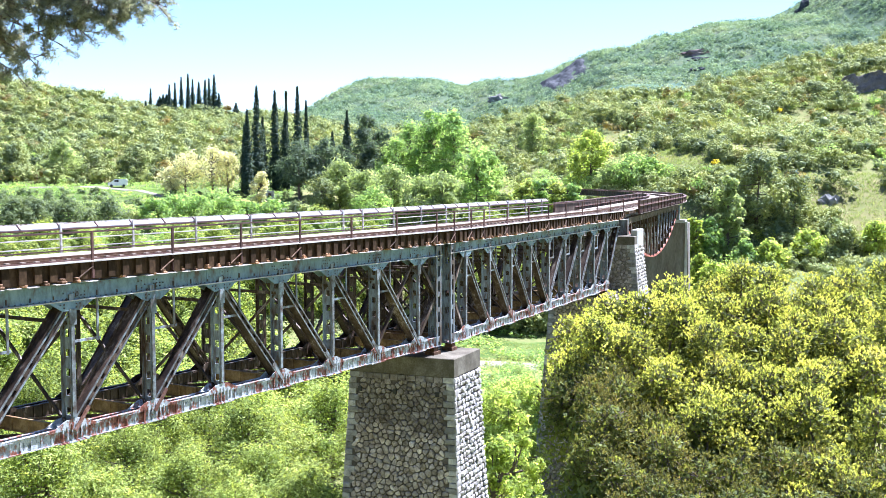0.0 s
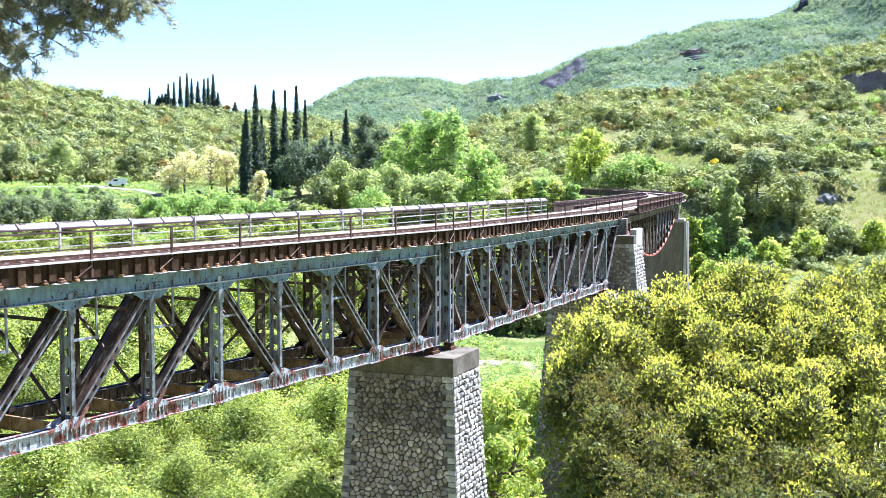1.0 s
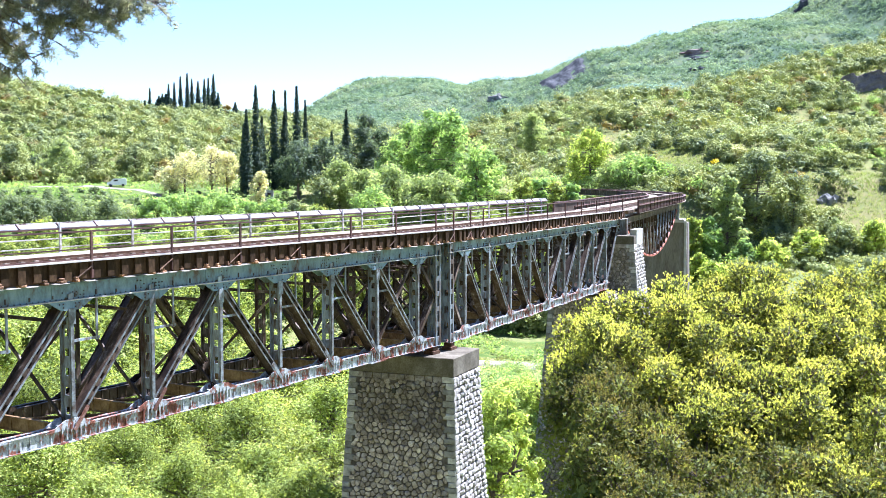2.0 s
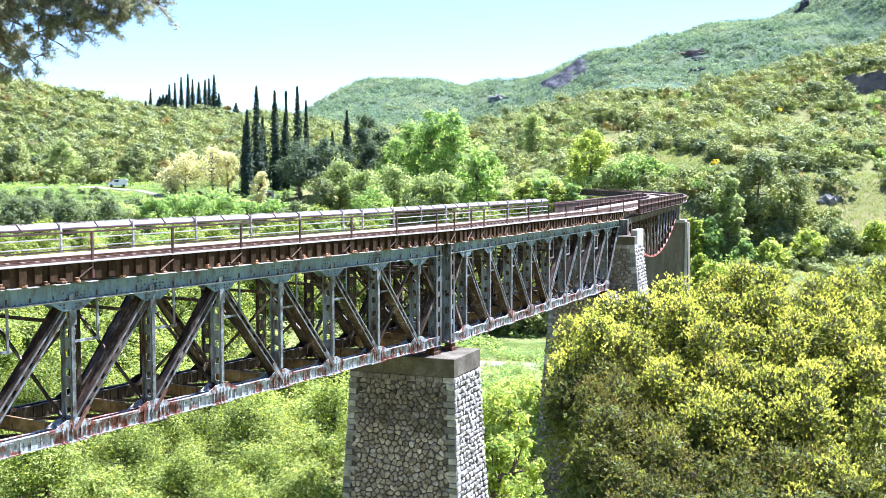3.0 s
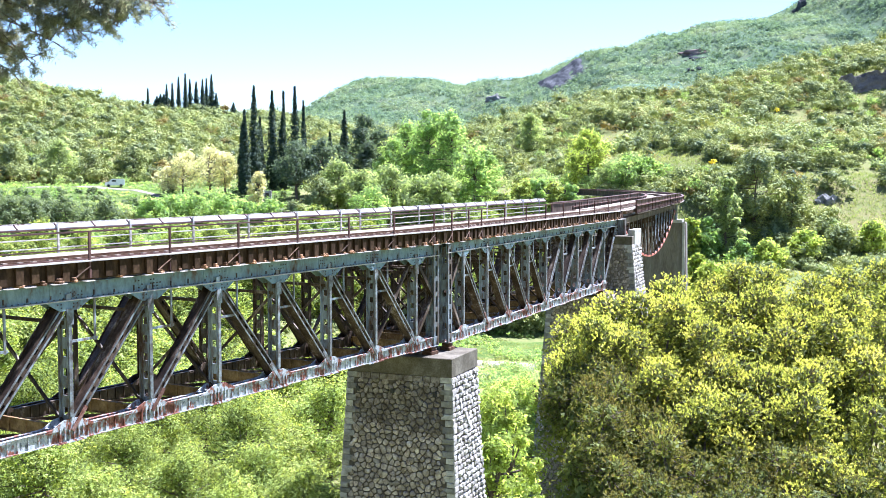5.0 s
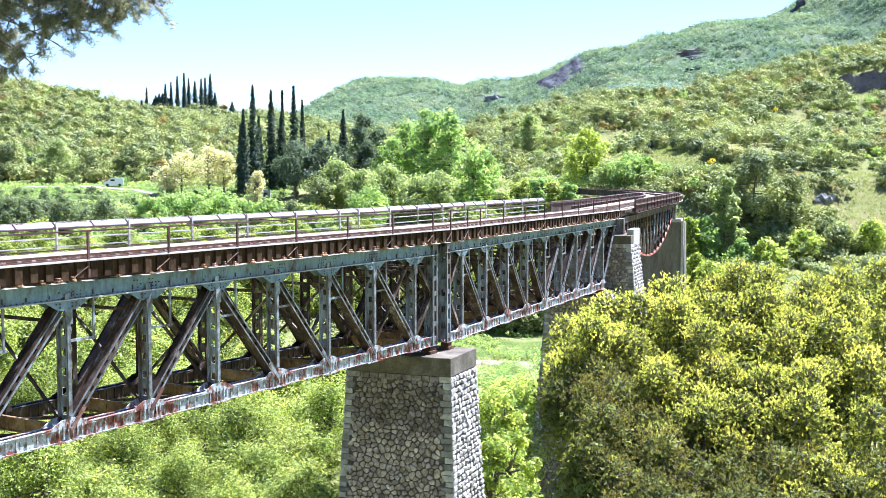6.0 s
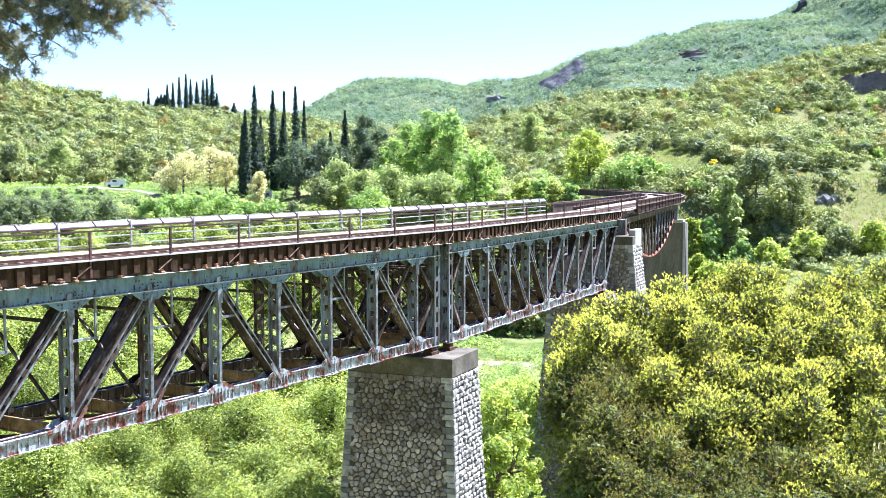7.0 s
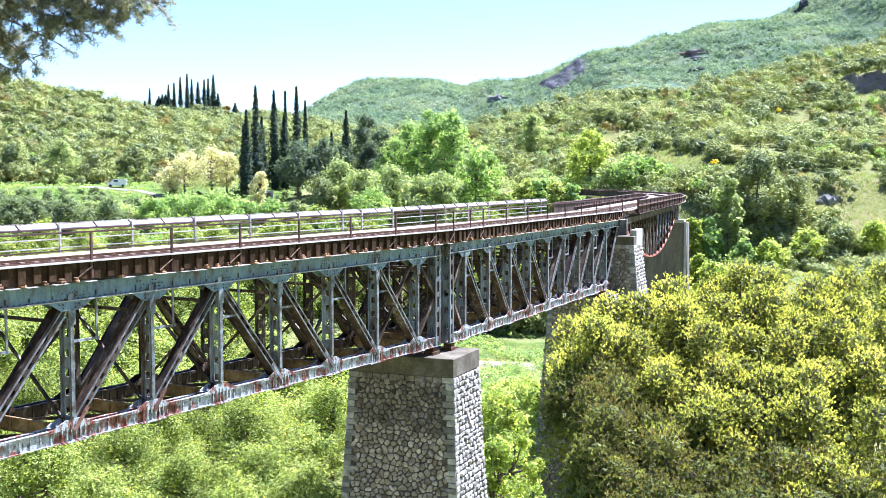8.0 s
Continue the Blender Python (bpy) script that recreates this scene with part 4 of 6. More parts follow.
    for mat, words in ((STONE, "fitted grey-brown rubble masonry"), (STONE_PALE, "rock-faced pale limestone blocks"), (QUOIN, "pale dressed corner stones")):
        if rest[mat.name].faces:
            tagged(part("stonework", rest[mat.name], mat, t), words, kind="stuff")
    return t


pier(Vector((-1.56, 59.83, 0)), 22.0, 1.95, 3.02, 20.45, 1.5, 1 / 20, 1 / 20, "tall tapering rubble-stone pier with a concrete cap", ("front", "side"), 10.0)
pier(END2 + heading(20.5) * 2.1, 20.5, 1.9, 3.2, 24.9, 0.5, 1 / 14, 1 / 10, "tall tapering rubble-stone pier rising behind bushes", ("front", "side"), 2.0, 0.7)
pier(START1 - heading(H1) * 0.6, H1, 1.6, 3.4, 20.48, 5.0, 1 / 30, 1 / 17, "rubble-stone pier under the bridge's near end", (), 10.0)


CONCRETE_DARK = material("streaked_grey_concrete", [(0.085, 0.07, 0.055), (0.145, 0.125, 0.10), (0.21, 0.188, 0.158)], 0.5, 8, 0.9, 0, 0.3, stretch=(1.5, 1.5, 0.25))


def concrete_pier():
    t = thing("concrete_pier", at_line(END3 + heading(H3) * 1.2, H3, 0), "tall grey concrete wall pier with a pale edge", "bridge pier")
    bm = bmesh.new()
    masonry_core(bm, 1.3, 3.3, 4, 24.0, 1 / 60, 1 / 60)
    part("shaft", bm, CONCRETE_DARK, t)
    bm = bmesh.new()
    masonry_core(bm, 1.4, 2.9, 24.0, 24.4, 0, 0)
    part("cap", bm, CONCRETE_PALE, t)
    bm = bmesh.new()
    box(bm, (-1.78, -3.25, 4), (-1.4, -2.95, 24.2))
    # paler concrete on this strip paints the sunlit edge of the pier
    part("pilaster", bm, CONCRETE_PALE, t, "concrete edge coloured pale as if sunlit")


pier(END2 + heading(H2) * -2.75, 22.0, 2.6, 2.35, 20.45, 0.5, 1 / 30, 1 / 13, "rubble-stone bearing ledge built against the taller pier", ("front", "side"), 2.0, 0.16)
concrete_pier()


# ---- plants ----
def crown_cloud(centres, radii, squash, leaves, size, up=0.35, inner=0.35, jitter=0.4, fine=False, uneven=0.0):
    """Leaves over many lobes: most near the surface, turned outwards and up."""
    n = len(centres)
    d = unit(n * leaves, 0.25)
    r = inner + (1 - inner) * RNG.random((n * leaves, 1)) ** 0.45
    rad = np.repeat(np.asarray(radii, float), leaves)[:, None]
    if uneven:
        ph = np.repeat(RNG.uniform(0, 6.3, (n, 3)), leaves, 0)
        lump = np.sin(d[:, 0] * 5.5 + ph[:, 0]) * np.sin(d[:, 1] * 5.5 + ph[:, 1]) + 0.7 * np.sin(d[:, 2] * 8 + ph[:, 2]) * np.cos(d[:, 0] * 9 - ph[:, 1])
        r = r * (1 + uneven * lump[:, None] + uneven * 0.6 * RNG.normal(size=(n * leaves, 1)) * (RNG.random((n * leaves, 1)) < 0.4))
    pos = np.repeat(centres, leaves, 0) + d * r * rad * np.array([1, 1, squash])
    nor = d + unit(n * leaves) * jitter * 1.6
    nor[:, 2] += up
    nor /= np.linalg.norm(nor, axis=1, keepdims=True)
    return (leaf_tris if fine else leaf_quads)(pos, nor, size * RNG.uniform(0.6, 1.35, n * leaves))


def scatter(n, y0, y1, spread=0.47, keep=None):
    """Spots on the terrain, evenly over the fan that opens from the near bank."""
    y = np.sqrt(RNG.uniform(y0 ** 2, y1 ** 2, n))
    x = RNG.uniform(-spread, spread, n) * y
    if keep is not None:
        k = keep(x, y)
        x, y = x[k], y[k]
    return x, y


def clear(x, y):
    """Away from the line, the meadow and the tracks."""
    ok = np.ones(len(x), bool)
    for p, a in track_points(6):
        ok &= np.hypot(x - p.x, y - p.y) > 6.5
    ok &= ~((y > 148) & (y < 180) & (x > -18) & (x < 22))
    ok &= ~((x > -112) & (x < -66) & (np.abs(y - (293 - 26 * ((x + 110) / 42) ** 2)) < 5))
    return ok


def scrub(name, mat, xy, r0, r1, lobes, leaves, size, label, squash=0.8, tall=0.75, dense=0.0, outward=0.3, up=0.45, lift=0.0):
    """Many bushes in one: each a dome of leafy lobes; 'dense' gives every other lobe a thick inside."""
    x, y = xy
    s = len(x)
    rad = RNG.uniform(r0, r1, s) * (0.8 + 0.4 * RNG.random(s))
    base = np.stack([x, y, height(x, y) + lift], -1)
    lob = np.repeat(base, lobes, 0)
    rr = np.repeat(rad, lobes)
    off = unit(s * lobes) * rr[:, None] * np.array([0.72, 0.72, tall])
    off[:, 2] = np.abs(off[:, 2]) + 0.3 * rr
    r = rr * RNG.uniform(0.42, 0.72, s * lobes)
    clouds = [crown_cloud(lob + off, r, squash, leaves, size, up, 0.66 if dense else 0.4, outward, True, 0.25)]
    if dense:
        clouds.append(cores((lob + off)[::2], r[::2], squash, dense))
    ob = leaf_object(name, mat, clouds)
    return tagged(ob, label, "shrubs", kind="stuff")


def grass(name, mat, xy, blades, tall, label):
    """Upright tufts of narrow blades."""
    x, y = (np.repeat(q, blades) for q in xy)
    n = len(x)
    x, y = x + RNG.normal(size=n) * 0.22, y + RNG.normal(size=n) * 0.22
    foot = np.stack([x, y, height(x, y) - 0.03], -1)
    a = RNG.random(n) * 2 * math.pi
    side = np.stack([np.cos(a), np.sin(a), 0 * a], -1) * RNG.uniform(0.04, 0.09, (n, 1))
    tip = foot + np.stack([RNG.normal(size=n) * 0.15, RNG.normal(size=n) * 0.15, tall * RNG.uniform(0.4, 1.2, n)], -1)
    v = np.stack([foot - side, foot + side, tip], 1).reshape(-1, 3)
    return tagged(leaf_object(name, mat, [(v, np.arange(n * 3).reshape(-1, 3))]), label, "grass", kind="stuff")


def far_bushes(name, mat, xy, r0, r1, label):
    """Bushes on the mountain, each a small leafy lump."""
    x, y = xy
    r = RNG.uniform(r0, r1, len(x)) * RNG.uniform(0.6, 1.2, len(x))
    c = np.stack([x, y, height(x, y) + 0.3 * r], -1)
    return tagged(leaf_object(name, mat, [crown_cloud(c, r, 0.8, 18, 1.2, 0.4, 0.7, 0.3, True)]), label, "shrubs", kind="stuff")


def gaps(x, y):
    return np.sin(x * 0.055 + 1.7 * np.sin(y * 0.021)) * np.sin(y * 0.047 + 0.8 * np.sin(x * 0.03)) + 0.5 * np.sin(x * 0.13 + y * 0.09)


# open places: x, y and half-widths
CLEARINGS = [(54, 348, 9, 6), (49.5, 254, 6, 11), (52, 234, 7, 9), (56, 223, 7, 6), (62, 215.5, 8, 4.5), (69, 214.5, 6, 2.5), (76, 212.5, 5, 2.5), (129, 368, 9, 5), (139, 365, 7, 5), (79, 382, 8, 4), (91, 383, 8, 3.5), (55, 222, 5, 5), (60, 214, 6, 4), (84, 379, 8, 3), (62, 351, 11, 7), (131, 369, 6, 4), (78, 212, 6, 2.5), (48, 231, 6.5, 12), (53, 258, 2.5, 18), (78, 214, 7, 4), (132, 367, 6.5, 5), (71, 206, 4.5, 3.5), (80, 203, 6, 6), (153, 394, 8.5, 8), (44, 300, 3, 14), (91, 405, 7, 2.5)]
FAR_OPEN = [(129, 1190, 27, 60), (61, 1208, 13, 18), (242, 1073, 21, 12), (409, 1290, 14, 16)]


def inside(x, y, places):
    k = np.zeros(len(x), bool)
    for cx, cy, a, b in places:
        k |= ((x - cx) / a) ** 2 + ((y - cy) / b) ** 2 < 1 + 0.25 * np.sin(x * 0.9 + y * 0.7)
    return k


hill = lambda x, y: clear(x, y) & ((gaps(x, y) > -0.95) | (x < 0) | (y < 200)) & ((y > 312) | (x > 30)) & ((x < 34) | (y > 138)) & ~inside(x, y, CLEARINGS) & ~((x > 40) & (y < 214) & (gaps(x * 2.3, y * 2.3) < -0.15))
scrub("hillside_scrub", L_MAQUIS, scatter(2600, 262, 495, 0.44, hill), 1.8, 4.6, 5, 56, 0.46, "dense olive-green evergreen scrub covering the hillsides", dense=0.5, outward=0.1, up=0.15)
scrub("slope_scrub", L_MAQUIS, scatter(2900, 138, 272, 0.44, hill), 0.9, 2.7, 6, 56, 0.27, "olive-green evergreen scrub on the near slope", dense=0.52, outward=0.12, up=0.2)
scrub("grey_scrub", L_GREY, scatter(1000, 140, 500, 0.45, hill), 1.2, 3.0, 5, 44, 0.34, "grey-green bushes among the scrub", dense=0.55)
scrub("bright_scrub", L_BRIGHT, scatter(650, 140, 500, 0.45, hill), 1.2, 3.0, 5, 44, 0.34, "fresh green bushes among the scrub")
scrub("bronze_scrub", L_BRONZE, scatter(520, 200, 480, 0.44, hill), 1.5, 3.6, 5, 38, 0.4, "bronze-olive bushes scattered through the scrub", dense=0.5)


def hedge(line, r0, r1, count, mat, label):
    """Thick bushes in a row along a bank's edge."""
    seg = np.array(line, float)
    f = np.sort(RNG.random(count)) * (len(seg) - 1)
    k = np.minimum(f.astype(int), len(seg) - 2)
    p = seg[k] + (seg[k + 1] - seg[k]) * (f - k)[:, None] + RNG.normal(size=(count, 2)) * np.array([0.6, 1.0])
    scrub("hedge_scrub", mat, (p[:, 0], p[:, 1]), r0, r1, 7, 60, 0.3 if line[0][1] < 300 else 0.42, label, dense=0.55, tall=0.95)


hedge([(49.5, 263), (52.5, 250), (55.5, 230), (61.3, 221.5), (68.8, 220), (77, 220)], 1.5, 2.6, 46, L_MAQUIS, "row of thick olive-green bushes along the bank")
hedge([(80.5, 387), (93.5, 388), (107.7, 389.5), (121, 386.5)], 2.2, 3.6, 26, L_MAQUIS, "row of thick olive-green bushes along a terrace")
hedge([(42, 389), (51, 371), (61.6, 365), (70, 372)], 2.8, 4.2, 22, L_MAQUIS, "row of tall dark bushes along a terrace")
hedge([(117, 411), (133, 401), (144, 397)], 2.4, 3.8, 18, L_MAQUIS, "row of thick olive-green bushes under the crest")
hedge([(120.6, 361), (130, 357), (143, 356.5)], 2.4, 3.6, 16, L_MAQUIS, "row of thick olive-green bushes along a terrace")
hedge([(96, 344), (112, 341), (128, 338)], 2.4, 3.4, 18, L_BRIGHT, "row of fresh green bushes along a terrace")
far_bushes("far_scrub", L_FAR, scatter(25000, 760, 1480, 0.43, lambda x, y: ~inside(x, y, FAR_OPEN)), 2.0, 5.4, "green scrub on the far mountain, its colour tinted for haze")
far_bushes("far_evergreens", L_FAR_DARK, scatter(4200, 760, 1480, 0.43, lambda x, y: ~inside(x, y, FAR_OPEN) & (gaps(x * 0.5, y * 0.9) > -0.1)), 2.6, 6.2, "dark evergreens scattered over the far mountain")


def far_row(line, count, label):
    seg = np.array(line, float)
    f = np.sort(RNG.random(count)) * (len(seg) - 1)
    k = np.minimum(f.astype(int), len(seg) - 2)
    p = seg[k] + (seg[k + 1] - seg[k]) * (f - k)[:, None] + RNG.normal(size=(count, 2)) * np.array([2.0, 4.0])
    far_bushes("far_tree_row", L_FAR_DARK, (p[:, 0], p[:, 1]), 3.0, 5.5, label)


for line in ([(278, 1067), (302, 1073), (327, 1085)], [(350, 1145), (384, 1178), (402, 1164)], [(150, 1098), (172, 1047), (197, 1063)], [(377, 1074), (404, 1070)], [(140, 1079), (161, 1008)], [(330, 1010), (360, 1020), (390, 1005)]):
    far_row(line, 46, "dark row of evergreens along the far mountainside")
scrub("verge_scrub", L_BRIGHT, scatter(420, 96, 149, 0.16, lambda x, y: (x > 1.5) & (x < 17) & clear(x, y)), 0.7, 1.9, 5, 70, 0.17, "fresh green bushes beside the valley road")
scrub("verge_grey_scrub", L_GREY, scatter(160, 100, 149, 0.16, lambda x, y: (x > 1.5) & (x < 17) & clear(x, y)), 0.7, 1.7, 5, 70, 0.17, "grey-green bushes beside the valley road")
scrub("slope_bright_scrub", L_RIVER, scatter(260, 158, 205, 0.3, lambda x, y: (x > 35) & (x < 62) & clear(x, y)), 0.8, 2.0, 5, 60, 0.22, "yellow-green bushes on the slope by the concrete pier")
bank = lambda x, y: clear(x, y) & (x < 38) & (y < 305) & ((x > -20) | (y < 246) | (y > 300)) & ((x > -16) | (gaps(x * 3, y * 3) > -0.45))
scrub("bank_grey_scrub", L_GREY, scatter(420, 192, 300, 0.46, bank), 1.3, 3.0, 6, 60, 0.3, "grey-green bushes over the valley's edge")
scrub("bank_bright_scrub", L_BRIGHT, scatter(480, 192, 300, 0.46, bank), 1.3, 3.0, 6, 60, 0.3, "bright spring-green bushes over the valley's edge")
scrub("bank_olive_scrub", L_MAQUIS, scatter(300, 192, 300, 0.46, bank), 1.3, 2.8, 6, 60, 0.3, "olive-green bushes over the valley's edge")
grass("dry_grass", L_DRY, scatter(26000, 140, 400, 0.45, lambda x, y: clear(x, y) & (x > 25) & ((gaps(x, y) < -0.5) | inside(x, y, CLEARINGS))), 6, 0.5, "tufts of dry straw-coloured grass in the clearings")
grass("clearing_grass", L_DRY, scatter(60000, 185, 275, 0.45, lambda x, y: clear(x, y) & (x > 36) & (inside(x, y, CLEARINGS) | (y < 214))), 5, 0.45, "rough straw-green grass of the open slope")
grass("meadow_grass", L_DRY, scatter(9000, 158, 182, 0.15, lambda x, y: (x > -20) & (x < 22) & (gaps(x * 5, y * 7) > -0.35)), 5, 0.35, "long pale grass of the meadow")
scrub("meadow_tufts", L_BRIGHT, scatter(1900, 156, 182, 0.3, lambda x, y: (x > -20) & (x < 24) & (np.abs(y - 153 - 3 * np.sin((x + 30) / 15)) > 4) & (gaps(x * 4, y * 4) > -0.2)), 0.3, 1.0, 2, 16, 0.2, "rough grass and herbs of the meadow")
scrub("lawn_tufts", L_BRIGHT, scatter(5600, 246, 314, 0.42, lambda x, y: (x < -38) & clear(x, y)), 0.25, 0.7, 2, 8, 0.28, "rough grass tufts on the terrace")
scrub("terrace_scrub", L_SAGE, scatter(420, 236, 272, 0.42, lambda x, y: (x < -35) & clear(x, y)), 0.7, 1.6, 5, 40, 0.3, "low grey-green bushes on the grassy terrace")
scrub("broom", L_BROOM, scatter(150, 170, 420, 0.48, lambda x, y: clear(x, y) & (x > 20)), 0.6, 1.4, 3, 12, 0.4, "yellow flowering broom bushes")


def tree_parts(t, tall, wide, leaf, n_lobe, leaves, size, seed, low=0.3, squash=0.85, twist=0.25):
    """Trunk, limbs and a crown of leaf clumps, with gaps."""
    rng = random.Random(seed)
    bm = bmesh.new()
    top = Vector((rng.uniform(-0.3, 0.3), rng.uniform(-0.3, 0.3), tall * 0.62))
    r = tall * 0.018 + 0.03
    mid = Vector((rng.uniform(-twist, twist), rng.uniform(-twist, twist), tall * low))
    tube(bm, (0, 0, -0.4), mid, r * 1.3, r, 8)
    tube(bm, mid, top, r, r * 0.5, 8)
    lobes, radii = [], []
    for i in range(n_lobe):
        f = (i + 0.5) / n_lobe
        z = tall * (low + (0.97 - low) * f) * rng.uniform(0.92, 1.05)
        prof = math.sin(math.pi * min(1, 0.18 + 0.8 * f)) ** 0.7
        ang = i * 2.4 + rng.uniform(-0.5, 0.5)
        d = wide / 2 * prof * rng.uniform(0.2, 1.05)
        c = Vector((math.cos(ang) * d, math.sin(ang) * d, z))
        s = mid.lerp(top, max(0.0, min(1.0, (z / tall - low) / 0.4 - 0.25)))
        tube(bm, s, c, r * 0.4, r * 0.1, 5)
        lobes.append(c)
        radii.append(wide * 0.5 * rng.uniform(0.16, 0.38))
    part("trunk", bm, BARK, t)
    spots = np.array([list(c) for c in lobes])
    return leaf_object("crown", leaf, [crown_cloud(spots, radii, squash, leaves, size, 0.6, 0.55, 0.5, True, 0.42)] + ([cores(spots, radii, squash, 0.3)] if leaf is L_STONEPINE else []), t)


def tree(x, y, tall, wide, leaf, label, n_lobe=16, leaves=90, size=0.3, seed=1, low=0.3, group="", name="tree", squash=0.85):
    t = thing(name, pose(x, y, float(height(x, y)) - 0.1), label, "tree", group)
    tree_parts(t, tall, wide, leaf, n_lobe, leaves, size, seed, low, squash)
    return t


def conifer_column(x, y, tall, wide, label, group, seed, leaves=1300):
    """A cypress: a narrow spindle of dark sprays."""
    t = thing("cypress", pose(x, y, float(height(x, y)) - 0.2), label, "cypress tree", group)
    bm = bmesh.new()
    tube(bm, (0, 0, -0.3), (0, 0, tall * 0.9), 0.22, 0.04, 7)
    part("trunk", bm, BARK, t)
    f = RNG.random(leaves) ** 1.15
    prof = np.interp(f, [0, 0.08, 0.25, 0.5, 0.75, 0.9, 1], [0.8, 1.15, 1.2, 0.86, 0.45, 0.18, 0.03])
    wob = 1 + 0.15 * np.sin(f * 23 + seed) + RNG.normal(size=leaves) * 0.2
    ang = RNG.random(leaves) * 2 * math.pi
    rr = wide * 0.5 * prof * wob * RNG.uniform(0.55, 1, leaves)
    pos = np.stack([np.cos(ang) * rr, np.sin(ang) * rr, 0.6 + f * (tall - 0.6)], -1)
    nor = np.stack([np.cos(ang), np.sin(ang), 0.5 + 0 * f], -1) + unit(leaves) * 0.5
    nor /= np.linalg.norm(nor, axis=1, keepdims=True)
    lump = np.linspace(0.04, 0.9, 18)
    inner = np.stack([0 * lump, 0 * lump, 0.6 + lump * (tall - 0.6)], -1)
    girth = np.interp(lump, [0, 0.08, 0.25, 0.5, 0.75, 0.9, 1], [0.8, 1.15, 1.2, 0.86, 0.45, 0.18, 0.03]) * wide * 0.36
    leaf_object("crown", L_CYPRESS, [leaf_quads(pos, nor, RNG.uniform(0.25, 0.5, leaves), 1.9), cores(inner, girth, max(1.0, tall / wide / 9), 1.0)], t)
    return t


def px(p, y):
    """Sideways place of a bearing p at the distance y."""
    return (p - 784) / F * y


for i, (p, y, tall, wide) in enumerate([(437, 268, 21, 3.0), (454, 272, 26.5, 3.6), (464, 276, 19, 2.8), (486, 280, 25.5, 3.6), (504, 284, 20, 3.8), (526, 282, 26.5, 3.4), (541, 300, 23, 2.0), (613, 290, 20.5, 3.4), (432, 276, 17, 2.0), (587, 285, 15, 2.6), (506, 288, 25.5, 1.6)]):
    conifer_column(px(p, y), y, tall, wide, "tall dark green columnar cypress by the clearing", "cypresses by the clearing", i)
for i, (p, tall, wide) in enumerate([(259, 6, 0.9), (268, 10.5, 1.2), (290, 8, 2.6), (301, 13, 1.8), (311, 13.5, 1.6), (322, 15.5, 2.0), (334, 17.5, 2.2), (342, 15, 2.0), (353, 14, 2.8), (364, 15, 2.2), (371, 15.5, 2.0), (380, 17, 2.8), (388, 10, 2.6), (418, 7, 2.6), (284, 7, 4.0), (296, 9, 4.5), (305, 7, 4), (375, 8, 5), (384, 7, 5)]):
    y = 452 + (i % 3) * 4
    conifer_column(px(p, y), y, tall, wide, "slim dark cypress on the hill's crest", "cypresses on the crest", i + 20, 900)

